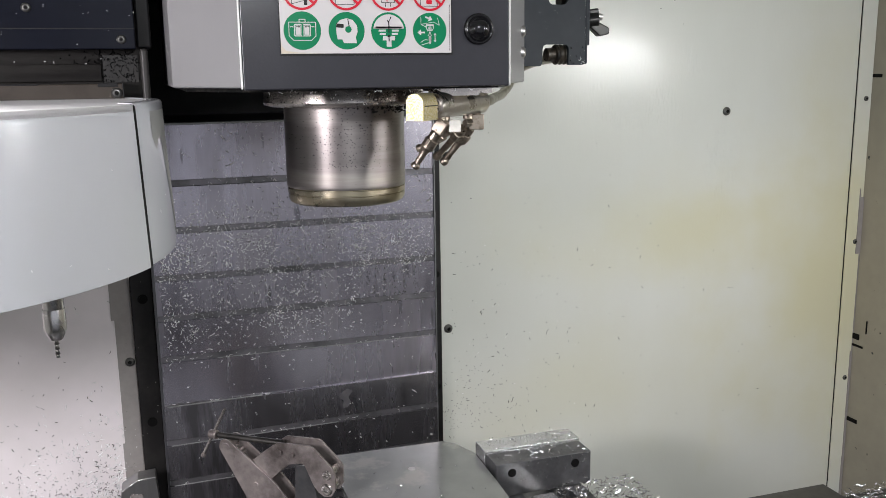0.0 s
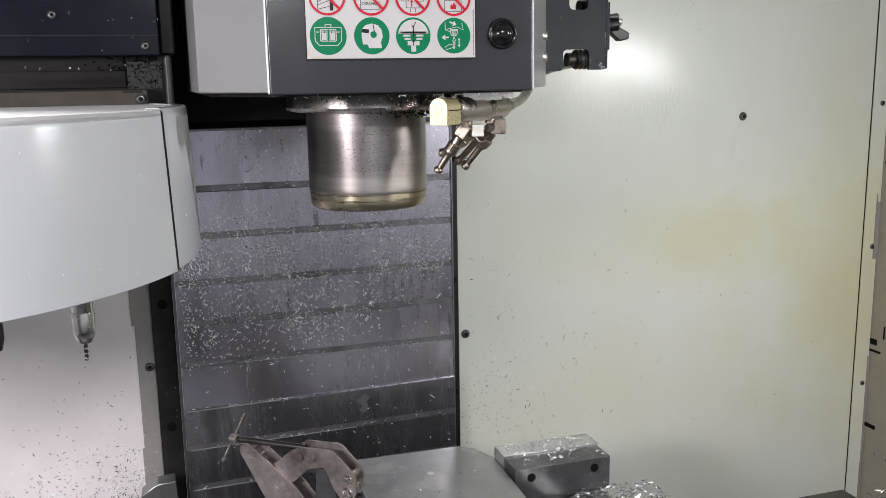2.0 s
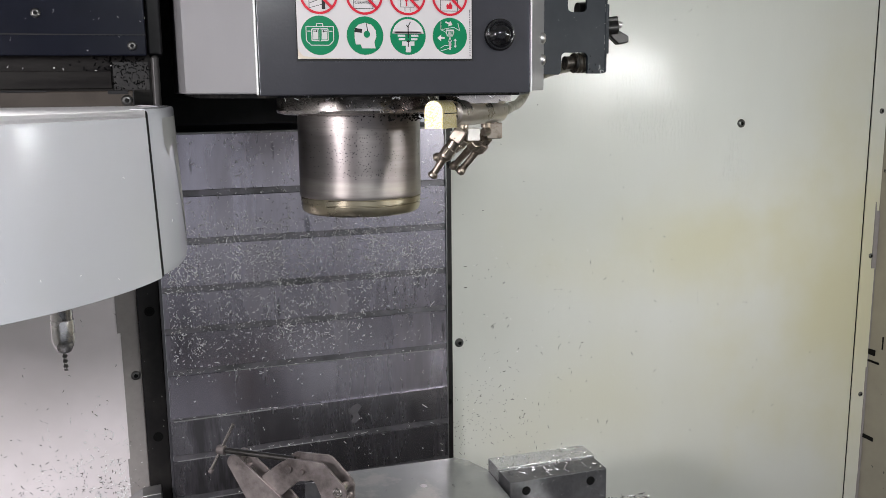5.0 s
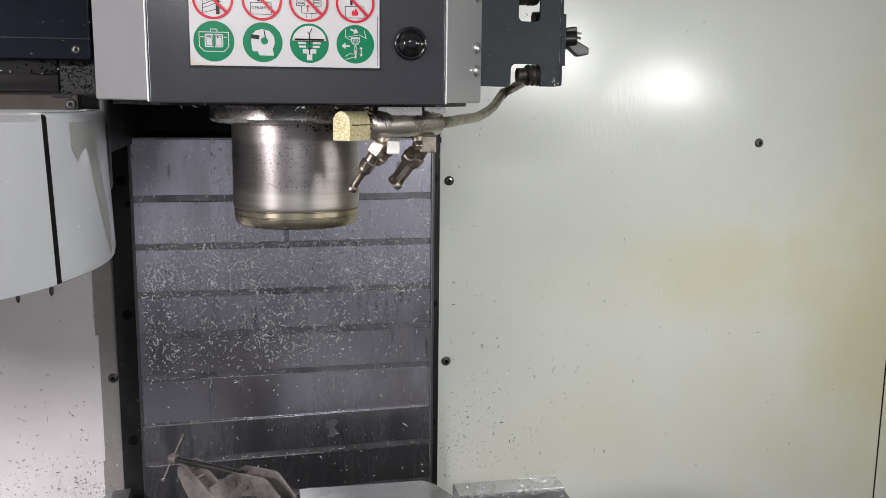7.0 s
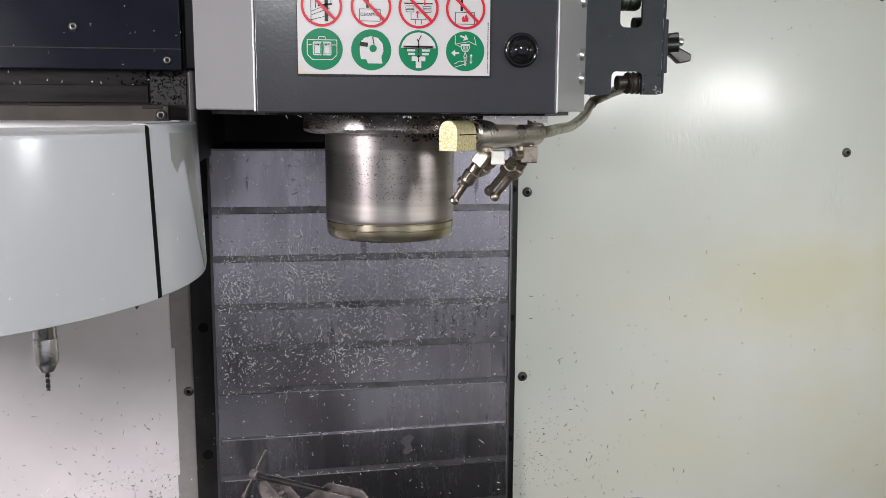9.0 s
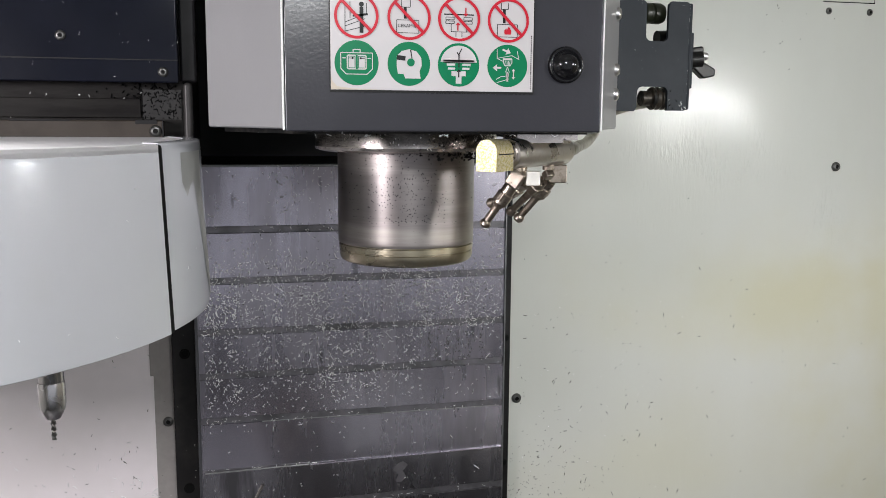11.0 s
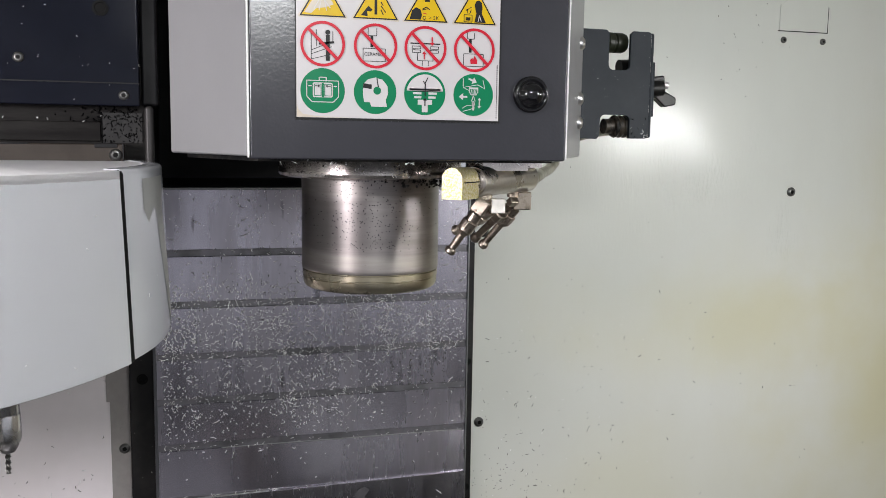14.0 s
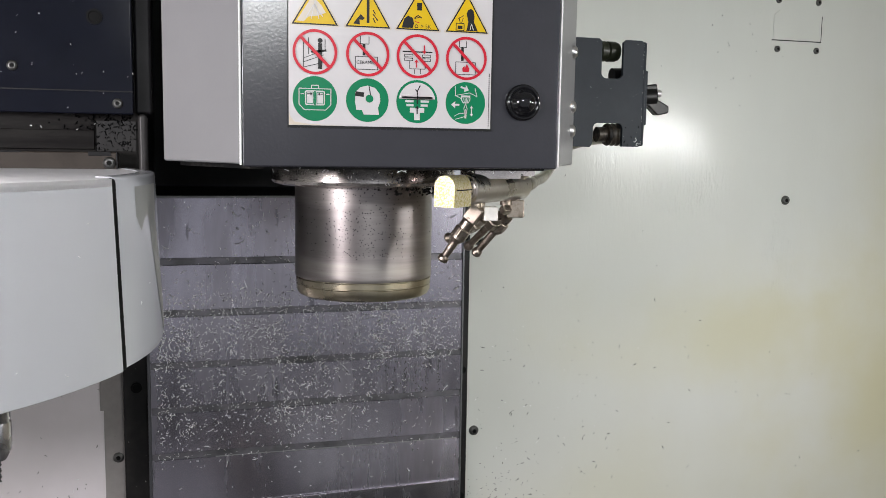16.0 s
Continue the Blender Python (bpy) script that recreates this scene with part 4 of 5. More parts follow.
p.line([(-6.5, -4), (-6.5, -10), (6.5, -10), (6.5, -4)], 0.5, S_BLACK).line([(-2.5, -10), (-2.5, -14)], 0.5, S_BLACK).line([(2.5, -10), (2.5, -14)], 0.5, S_BLACK).arrow(5.5, 9, 5.5, 2, 1.0, S_RED, L1).arrow(-1, -9, -1, -2.4, 1.0, S_RED, L1)
p.done("red prohibition ring over a tool holder")
p = forbidden(COLS[3], RED_Z)
p.line([(-9, -3), (8, -3), (8, -13), (-9, -13), (-9, -3)], 0.5, S_BLACK).line([(-6, 14), (-6, 9), (0, 9), (0, 14)], 0.5, S_BLACK).bar(-3.4, 9, -3.4, -2, 2.2, S_BLACK)
p.poly([(-3, -11), (-3.4, -8), (-1.6, -6), (-1.2, -8), (0.4, -4.4), (2.6, -8), (2.4, -11)], S_RED, L1)
p.done("red prohibition ring over a flame")


def warning(cx, cz):
    p = Picto(cx, cz)
    p.poly([(-19.5, -13.4), (-18.6, -14.6), (18.6, -14.6), (19.5, -13.4), (1.0, 18.2), (-1.0, 18.2)], S_AGED_GLARE)
    p.poly([(-18.2, -13.6), (18.2, -13.6), (0, 17.2)], S_BLACK, L1)
    p.poly([(-16.4, -12.6), (16.4, -12.6), (0, 15.0)], S_YELLOW, 0.00045)
    return p


# the pale patch paints glare that washes out the first triangle
warning(COLS[0], YEL_Z).poly([(-14.5, -11), (-9, -2.5), (-2, 8.5), (5, 1.5), (8.5, -4), (2, -6.5), (-5, -7.5), (-9, -11.4)], S_AGED_GLARE, L2).line([(-7, -8), (-1, 2), (6, -7)], 0.7, S_WHITE, L3).line([(-3, -9), (0, 5), (3, -9)], 0.6, S_WHITE, L3).done("yellow warning triangle with glare painted over its drawing")
warning(COLS[1], YEL_Z).poly([(-12, -11), (-6, -3.5), (-2.6, -6.4), (-4.4, -8), (-7, -7.6), (-6.6, -11.6)], S_BLACK, L2).bar(0, 8, 0, -10, 2.2, S_BLACK, L2).line([(4, -3), (8, -8)], 0.8, S_BLACK, L2).line([(4, 0), (6, -3)], 0.8, S_BLACK, L2).line([(4, -6), (6, -10)], 0.8, S_BLACK, L2).done("yellow warning triangle with a rotating cutter")
warning(COLS[2], YEL_Z).poly([(-13.6, -12.2), (-11.6, -5.0), (-8.4, -2.6), (-4.6, -4.2), (-3.4, -8.4), (-4.6, -12.2)], S_BLACK, L2).line([(-3.2, -4.6), (1.8, -3.2)], 0.6, S_BLACK, L2).line([(-2.6, -7.0), (1.0, -7.6)], 0.6, S_RED, L2).bar(1, 8, 1, 2, 4, S_BLACK, L2).line([(-3, -4), (0, -2), (3, -4)], 0.8, S_BLACK, L2).text("> 5K", 6.5, -10.6, 4.4, S_BLACK, L2).disc(-1.4, -10.6, 1.5, S_BLACK, L2).disc(-1.4, -10.6, 0.9, S_YELLOW, L3).done("yellow warning triangle marked over 5K")
warning(COLS[3], YEL_Z).poly([(-0.6, -12.2), (1.0, -5.0), (-0.6, 1.6), (0.6, 4.6), (3.0, 5.6), (5.4, 4.0), (6.2, 0.0), (5.8, -5.0), (9.4, -12.2)], S_BLACK, L2).line([(2.6, -11.4), (3.6, -6.4), (5.4, -11.4)], 0.6, S_WHITE, L3).line([(-9.4, -12), (-9.4, -6.4), (-2.6, -6.4), (-2.6, -12), (-9.4, -12)], 0.6, S_BLACK, L2).bar(-8.0, -9.6, -4.0, -9.6, 2.6, S_BLACK, L2).line([(-6.0, -5.8), (-7.2, -1.6)], 0.6, S_BLACK, L2).line([(-4.8, -5.8), (-3.4, -2.2)], 0.6, S_BLACK, L2).line([(-8, -3), (-3, 0)], 0.6, S_BLACK, L2).done("yellow warning triangle with a spray of coolant")
g = Mesh()
for k in range(26):
    z = 1.5435 + 0.0017 * k
    g.box(0.3086, 0.3094, HY - 0.0018, HY - 0.0015, z, z + rng.uniform(0.0008, 0.0014))
part("small_print", g, S_BLACK, sign)

# ---- coolant nozzles ----
noz = thing("coolant_nozzles", (0.33, 0.95, 1.49), "steel coolant manifold with yellow end cap and three adjustable nozzles", "coolant nozzles")
A0, AX = Vector((0.2770, 0.8890, 1.4880)), Vector((0.70, 0.714, 0.0)).normalized()


def along(s, dz=0.0, side=0.0):
    return A0 + AX * s + Vector((AX.y, -AX.x, 0)) * side + Vector((0, 0, dz))


# end cap: flat-bottomed, arched top
frame_m = Matrix.Translation(A0) @ Matrix(((AX.y, 0, AX.x, 0), (-AX.x, 0, AX.y, 0), (0, 1, 0, 0), (0, 0, 0, 1)))
arch = [(-0.0100, -0.0140), (0.0100, -0.0140), (0.0100, 0.0030)] + [(0.0100 * math.cos(a), 0.0030 + 0.0105 * math.sin(a)) for a in [math.pi * i / 14 for i in range(1, 14)]] + [(-0.0100, 0.0030)]
cap = part("end_cap", Mesh().prism(arch, frame_m, 0.032), GOLD, noz, "yellow zinc-plated end cap", bevel=0.0012)
part("split_line", Mesh().prism([(-0.0103, 0.0012), (0.0103, 0.0012), (0.0103, 0.0002), (-0.0103, 0.0002)], frame_m @ Matrix.Translation((0, 0, 0.004)), 0.0276), SEAM, cap)
part("collar", Mesh().cyl(along(0.031), along(0.040), 0.0112, n=24), STEEL_DIRTY, noz)
g = Mesh().lathe([(0.0134, 0.039), (0.0138, 0.040), (0.0138, 0.160), (0.0126, 0.1615)], A0, 32, 0, AX)
part("manifold", g, MANIFOLD, noz, "turned steel manifold tube")
part("mounting_pad", Mesh().box(0.318, 0.362, 0.930, 0.975, 1.4975, 1.507), STEEL_FLANGE, noz)
part("mounting_pad", Mesh().box(0.375, 0.398, 0.985, 1.03, 1.4985, 1.507), STEEL_FLANGE, noz)
tube_pts = [along(0.160), along(0.185), (0.442, 1.090, 1.490), (0.475, 1.150, 1.492), (0.510, 1.210, 1.503), (0.535, 1.250, 1.521), (0.546, 1.240, 1.529), (0.540, 1.180, 1.535), (0.524, 1.100, 1.538), (0.530, 1.058, 1.5405)]
part("supply_tube", Mesh().tube(smooth_path(tube_pts, 8), 0.0062, 16), TUBE, noz, "bent oil-stained supply tube")
part("tube_nut", Mesh().cyl((0.5335, 1.2475, 1.5195), (0.5375, 1.2525, 1.5230), 0.0068, n=24), STEEL_DARK, noz)


def nozzle(s, tip, cube_mat, cube=0.0085, side=0.0):
    c = along(s, -0.0225, side)
    m = Matrix.Translation(c) @ pose(0, 0, 0, 0, 0, -8)
    part("riser", Mesh().cyl(along(s, -0.010), along(s, -0.018), 0.0058, n=14), NICKEL, noz)
    tip = Vector(tip)
    d = (tip - c)
    if side or cube > 0.008:
        part("elbow", Mesh().box(-cube, cube, -cube * 0.95, cube * 0.95, -cube, cube, 0, m), cube_mat, noz, "bright square fitting" if side else "", bevel=0.0012)
    else:
        lean = Matrix.Translation(c) @ d.to_track_quat("-Z", "Y").to_matrix().to_4x4()
        part("elbow", Mesh().box(-cube, cube, -cube * 0.9, cube * 0.9, -cube * 1.1, cube, 0, lean), cube_mat, noz, bevel=0.0014)
    a = c + d * 0.16
    nz = part("nozzle", Mesh().lathe([(0.0062, 0.0), (0.0062, 0.008), (0.0074, 0.009), (0.0074, 0.019), (0.0060, 0.021), (0.0040, 0.024), (0.0036, 0.72 * d.length), (0.0050, 0.75 * d.length), (0.0054, 0.80 * d.length), (0.0040, 0.835 * d.length), (0.0024, 0.84 * d.length)], a, 18, 0, d), NICKEL, noz)
    g = Mesh().lathe([(0.0082, 0.0085), (0.0082, 0.0165)], a, 6, 0, d)
    part("hex_nut", g, NICKEL, nz, bevel=0.0008)


nozzle(0.059, (0.292, 0.948, 1.420), NICKEL, 0.0074)
nozzle(0.068, (0.303, 0.968, 1.438), BRIGHT_CUBE, 0.0066, 0.0113)
nozzle(0.148, (0.351, 1.029, 1.415), NICKEL, 0.0088)
nozzle(0.128, (0.350, 1.052, 1.420), NICKEL, 0.0045)

# ---- hose bracket on the head's side ----
brk = thing("hose_bracket", (0.49, 1.01, 1.585), "dark blue-grey steel bracket holding coolant fittings and a black valve", "bracket")
U = Vector((1.0, 0.05, 0)).normalized()
BO = Vector((0.4280, 1.0400, 0))
bm4 = Matrix(((U.x, 0, U.y, BO.x), (U.y, 0, -U.x, BO.y), (0, 1, 0, 0), (0, 0, 0, 1)))


def arc(cx, cz, r, a0, a1, n=5):
    return [(cx + r * math.cos(radians(a0 + (a1 - a0) * i / n)), cz + r * math.sin(radians(a0 + (a1 - a0) * i / n))) for i in range(n + 1)]


zb, zt = 1.529, 1.643
out = [(0.000, zb), (0.054, zb - 0.001), (0.0568, zb + 0.003)] + arc(0.0630, 1.548, 0.006, 180, 90) + arc(0.0870, 1.548, 0.006, 90, 0) + [(0.093, zb), (0.110, zb)] + arc(0.112, zb + 0.004, 0.004, 270, 360)
out += arc(0.112, zt - 0.004, 0.004, 0, 90) + [(0.0945, zt), (0.0910, zt - 0.003)] + arc(0.0850, 1.6075, 0.006, 0, -90) + arc(0.0710, 1.6075, 0.006, 270, 180) + [(0.065, zt - 0.003), (0.0615, zt), (0.0, zt)]
part("plate", Mesh().prism(out, bm4, 0.004), BRACKET, brk, bevel=0.0008)
part("rear_plate", Mesh().box(0.0, 0.020, zb + 0.002, zt - 0.002, -0.05, -0.001, 0, bm4), BRACKET, brk)
bend = bm4 @ Matrix.Translation((0.1155, 0, 0.003))
part("flange", Mesh().box(0, 0.0045, zb + 0.001, zt - 0.001, -0.034, 0.0012, 0, bend), BRACKET, brk, bevel=0.0022, segments=3)
for z0, z1 in ((1.531, 1.536), (1.545, 1.5475), (1.556, 1.575), (1.586, 1.589), (1.600, 1.612), (1.622, 1.640)):
    part("bare_edge", Mesh().box(-0.0004, 0.0010, z0, z1, -0.0012, 0.0006, 0, bend), EDGE_WHITE, brk, "chipped bare edge", bevel=0.0004)
part("valve_plate", Mesh().box(0.0048, 0.0098, 1.553, 1.612, -0.028, -0.004, 0, bend), BRACKET, brk, bevel=0.001)
P = lambda u, v, w: bm4 @ Vector((u, v, w))
part("valve", Mesh().cyl(P(0.125, 1.584, -0.014), P(0.140, 1.585, -0.014), 0.0115, n=24), RUBBER, brk, "black valve body")
wing = [(0.127, 1.597), (0.141, 1.599), (0.142, 1.592), (0.137, 1.586), (0.142, 1.582), (0.157, 1.575), (0.157, 1.567), (0.143, 1.564), (0.131, 1.574), (0.127, 1.572)]
part("valve_handle", Mesh().prism(wing, bm4 @ Matrix.Translation((0, 0, -0.017)), 0.011), RUBBER, brk, "black wing handle", bevel=0.002)
part("stem_end", Mesh().cyl(P(0.138, 1.590, -0.011), P(0.1475, 1.588, -0.011), 0.004, n=24), STEEL_CLEAN, brk)
g = Mesh().lathe([(0.0075, 0.0), (0.0075, 0.009), (0.0095, 0.010), (0.0110, 0.012), (0.0110, 0.018), (0.0096, 0.019), (0.0096, 0.0205), (0.0110, 0.0215), (0.0110, 0.030), (0.0095, 0.034)], P(0.060, 1.632, -0.016), 24, 0, U)
part("fitting", g, HOSE, brk, "oily green-black hose fitting")
part("fitting", Mesh().cyl(P(0.092, 1.607, -0.022), P(0.112, 1.608, -0.022), 0.008, n=24), RUBBER, brk, "black hose fitting")
g = Mesh().lathe([(0.0082, 0.0), (0.0082, 0.010), (0.0114, 0.011), (0.0125, 0.013), (0.0112, 0.016), (0.0125, 0.019), (0.0112, 0.022), (0.0125, 0.025), (0.0112, 0.028), (0.0125, 0.031), (0.0122, 0.038), (0.0100, 0.039), (0.0100, 0.046)], P(0.070, 1.542, -0.012), 24, 0, U)
part("fitting", g, FITTING, brk, "grimy ribbed tube fitting")
CN = Vector((0.102, -0.0595, 0)).normalized()
for z in (1.543, 1.566, 1.618):
    c = Vector((HX1 + 0.0595 * 0.83, HY + 0.0035 + 0.0995 * 0.83, z))
    part("screw", Mesh().lathe([(0.0062, 0.0), (0.0060, 0.0022), (0.0040, 0.0040), (0.0015, 0.0045)], c, 18, 0, CN), STEEL_CLEAN, brk, angle=60)

# ---- table, vise, fixture plate, clamp ----
tbl = thing("machine_table", (0.45, 0.95, 0.80), "grey cast-iron machine table", "machine table")
part("slab", Mesh().box(-0.12, 1.108, 0.62, 1.205, 0.72, 0.80), TABLE, tbl, bevel=0.004)
part("saddle", Mesh().box(0.10, 0.90, 0.66, 1.18, Z_F, 0.72), TABLE, tbl, bevel=0.006)
part("end_trough", Mesh().box(1.1085, 1.30, 0.62, 1.175, 0.745, 0.788), TABLE, tbl, bevel=0.003)
fixture = thing("fixture_block", (0.36, 1.16, 0.80), "dull steel riser under the plate on the table", "fixture")
part("riser", Mesh().box(0.275, 0.43, 0.92, 1.20, 0.80, 0.916), VISE, fixture, bevel=0.003)
outline = [(0.250, 1.3255), (0.4400, 1.3215), (0.4460, 1.3130), (0.4560, 1.3050), (0.4620, 1.2880), (0.4730, 1.2620), (0.4700, 1.1500), (0.4670, 1.0900), (0.4550, 0.8000), (0.250, 0.8000)]
fixture_plate = solid("fixture_plate", Mesh().prism(outline, Matrix.Translation((0, 0, 0.916)), 0.014), PLATE, "wet glossy grey plate with pale stains", "plate", bevel=0.0012)
part("pale_spot", Mesh().lathe([(0.0058, 0.0), (0.0053, 0.0005)], (0.362, 1.237, 0.9301), 20), S_WHITE, fixture_plate)

vise = thing("machine_vise", (0.555, 1.10, 0.80), "dark steel machine vise covered with silvery chips", "vise")
part("bed", Mesh().box(0.492, 0.520, 0.72, 1.255, 0.80, 0.893).box(0.592, 0.618, 0.72, 1.255, 0.80, 0.893).box(0.520, 0.592, 0.72, 1.255, 0.80, 0.855), VISE, vise, bevel=0.002)
part("fixed_jaw", Mesh().box(0.4745, 0.6320, 1.1725, 1.2170, 0.8932, 0.9460), VISE, vise, bevel=0.0015)
part("jaw_plate", Mesh().box(0.4730, 0.6340, 1.2172, 1.2580, 0.8932, 0.9495), VISE_LIGHT, vise, "bright ground rear jaw plate", bevel=0.0012)
for x in (0.5005, 0.6050):
    part("bolt_hole", Mesh().lathe([(0.0068, 0.0), (0.0068, 0.0008), (0.0058, 0.0010)], (x, 1.1727, 0.9300), 20, 0, (0, -1, 0)), SEAM, vise)
part("slide", Mesh().box(0.528, 0.566, 1.06, 1.165, 0.856, 0.892), VISE_LIGHT, vise, "bright worn slide", bevel=0.002)
# the clamp stands turned to the table: u along it, v up, w towards its front
clamp = thing("toggle_clamp", (0.16, 1.19, 0.80), "bare steel cantilever clamp with T-handle screw", "clamp")
CN_B = Vector((0.611, 0.792, 0.0))
CE = Vector((CN_B.y, -CN_B.x, 0.0))
CM = Matrix(((CE.x, 0, -CN_B.x, 0.132), (CE.y, 0, -CN_B.y, 1.213), (0, 1, 0, 0), (0, 0, 0, 1)))
Q = lambda u, v, w: CM @ Vector((u, v, w))
arm = arc(-0.0500, 1.0040, 0.0115, 35, 200, 10) + [(-0.0190, 0.9290), (-0.0010, 0.8980), (0.0800, 0.8980), (0.0452, 0.9390), (0.0248, 0.9610)]
cjaw = [(-0.0096, 0.9890), (0.0290, 1.0180), (0.0330, 1.0198), (0.0820, 1.0212), (0.0865, 1.0195), (0.1160, 0.9910), (0.1190, 0.9830), (0.1182, 0.9610), (0.1120, 0.9510), (0.1030, 0.9490), (0.0930, 0.9540), (0.0850, 0.9640), (0.0735, 0.9900), (0.0690, 0.9940), (0.0490, 0.9900), (0.0450, 0.9875), (0.0155, 0.9600)]
for w in (0.0, -0.0255):
    part("arm", Mesh().prism(arm, CM @ Matrix.Translation((0, 0, w)), 0.0035), CLAMP, clamp, bevel=0.0006)
    part("jaw", Mesh().prism(cjaw, CM @ Matrix.Translation((0, 0, w - 0.0042)), 0.0038), CLAMP, clamp, bevel=0.0006)
for u, v, q in ((-0.0499, 1.0050, 0.0055), (-0.0400, 0.9930, 0.0038), (-0.0046, 0.9535, 0.0042), (0.0347, 1.0065, 0.0050), (0.0549, 1.0055, 0.0036)):
    part("rivet", Mesh().cyl(Q(u, v, -0.030), Q(u, v, 0.0045), q, n=24), CLAMP, clamp, bevel=0.0008)
for u, v, q in ((0.1065, 0.9820, 0.0072), (0.1055, 0.9610, 0.0088)):
    part("swivel_pad", Mesh().lathe([(q, 0.0), (q, 0.030), (q * 0.8, 0.0318), (q * 0.5, 0.0312), (q * 0.3, 0.0318)], Q(u, v, -0.0300), 28, 0, -CN_B), CLAMP_BRIGHT, clamp, "worn bright swivel")
part("screw", Mesh().cyl(Q(-0.072, 1.0138, -0.012), Q(0.036, 1.0150, -0.012), 0.0044, n=24), STEEL_DARK, clamp)
part("screw_head", Mesh().cyl(Q(-0.086, 1.0135, -0.012), Q(-0.074, 1.0137, -0.012), 0.0068, n=24), CLAMP, clamp, bevel=0.001)
part("t_handle", Mesh().cyl(Q(-0.0570, 1.0560, -0.010), Q(-0.1010, 0.9780, -0.013), 0.0022, n=24), CLAMP_BRIGHT, clamp, "bright steel handle bar")
part("handle_tip", Mesh().cyl(Q(-0.0990, 0.9815, -0.013), Q(-0.1018, 0.9765, -0.013), 0.0034, n=24), CLAMP, clamp)
part("foot", Mesh().box(-0.002, 0.038, 0.80, 0.899, -0.024, -0.001, 0, CM), VISE, clamp, bevel=0.002)
block = [(0.0500, 0.8720), (0.0555, 0.9860), (0.0610, 0.9900), (0.0760, 0.9910), (0.0815, 0.9870), (0.0980, 0.8720)]
work = solid("work_block", Mesh().prism(block, CM @ Matrix.Translation((0, 0, -0.024)), 0.020), VISE, "grey steel block held in the clamp", "block", bevel=0.0012)
solid("block_stand", Mesh().box(0.040, 0.115, 0.80, 0.8718, -0.060, -0.002, 0, CM), VISE, "dark steel support on the table", "block", bevel=0.002)

# ---- chips ----
def chip(g, p, normal, length, width, curl, lift, rs):
    """A small curled sliver lying on a surface at p."""
    nrm = Vector(normal).normalized()
    t = nrm.orthogonal().normalized()
    t = Matrix.Rotation(rs.uniform(0, 2 * math.pi), 3, nrm) @ t
    s = nrm.cross(t)
    n = 4
    ring = []
    for i in range(n + 1):
        a = (i / n - 0.5)
        ang = a * curl
        rr = length / curl if abs(curl) > 0.05 else 0
        along_t = rr * math.sin(ang) if rr else a * length
        along_s = rr * (1 - math.cos(ang)) if rr else 0.0
        c = Vector(p) + t * along_t + s * along_s + nrm * (width * 0.4 + lift * (0.5 + a))
        w = width * (1 - 0.5 * abs(a))
        ring.append((c + nrm * w * 0.5, c - nrm * w * 0.35 + s * w * 0.5, c - nrm * w * 0.35 - s * w * 0.5))
    verts = [q for r3 in ring for q in r3]
    faces = [(3 * i + j, 3 * i + (j + 1) % 3, 3 * i + 3 + (j + 1) % 3, 3 * i + 3 + j) for i in range(n) for j in range(3)]
    faces += [(0, 2, 1), (3 * n, 3 * n + 1, 3 * n + 2)]
    g.add(verts, faces)


def chips_object(name, g, mt, label):
    me = mesh_data(name, g, [mt], angle=70)
    return tagged(new(name, me), label, "metal chips", kind="stuff")


def slat_y(x, z):
    for k, (yy, zz) in enumerate(LIPS):
        if k >= 6:
            zz += (x - 0.246) * 0.0157
        if z >= zz:
            h = z - zz
            return yy + (0.0010 if h < 0.0094 else 0.0)
    return LIPS[-1][0]


rs = random.Random(11)
g = Mesh()
made = 0
spots = []
while made < 4300:
    x, z = rs.uniform(0.018, 0.480), rs.uniform(0.86, 1.448)
    u = (x - 0.013) / 0.47
    dens = math.exp(-((z - 1.245) / 0.075) ** 2) * (1.0 if u < 0.75 else 0.75)
    dens = max(dens, 0.6 * math.exp(-((z - 1.14) / 0.06) ** 2) * (1.05 - 0.5 * u))
    if z < 1.19 and u > 0.72:
        dens *= 0.25
    dens = max(dens, 0.24 if z > 1.30 and 0.22 < u < 0.62 else (0.04 if z > 1.05 else 0.015))
    dens *= 0.45 + 0.9 * noise.noise(Vector((x * 22, z * 22, 3.1))) ** 2 * 3 + 0.35 * (noise.noise(Vector((x * 9, z * 9, 7.7))) > 0)
    if rs.random() > dens:
        continue
    made += 1
    kind = rs.random()
    spots.append((x, z))
    if kind < 0.04:  # long slivers
        size, w, curl, lift = rs.uniform(0.008, 0.013), rs.uniform(0.0009, 0.0013), rs.uniform(-1.4, 1.4), rs.uniform(0, 0.004)
    elif kind < 0.17:  # tight curls
        size, w, curl, lift = rs.uniform(0.004, 0.009), rs.uniform(0.0009, 0.0013), rs.choice((-1, 1)) * rs.uniform(2.0, 5.0), rs.uniform(0, 0.005)
    elif kind < 0.56:  # short bent bits
        size, w, curl, lift = rs.uniform(0.0022, 0.0048), rs.uniform(0.0009, 0.0014), rs.uniform(-1.6, 1.6), rs.uniform(0, 0.003)
    else:  # crumbs
        size, w, curl, lift = rs.uniform(0.0009, 0.0019), rs.uniform(0.0009, 0.0016), 0.0, 0.0
    chip(g, (x, slat_y(x, z), z), (rs.uniform(-0.3, 0.3), -1, rs.uniform(-0.3, 0.3)), size, w, curl, lift, rs)
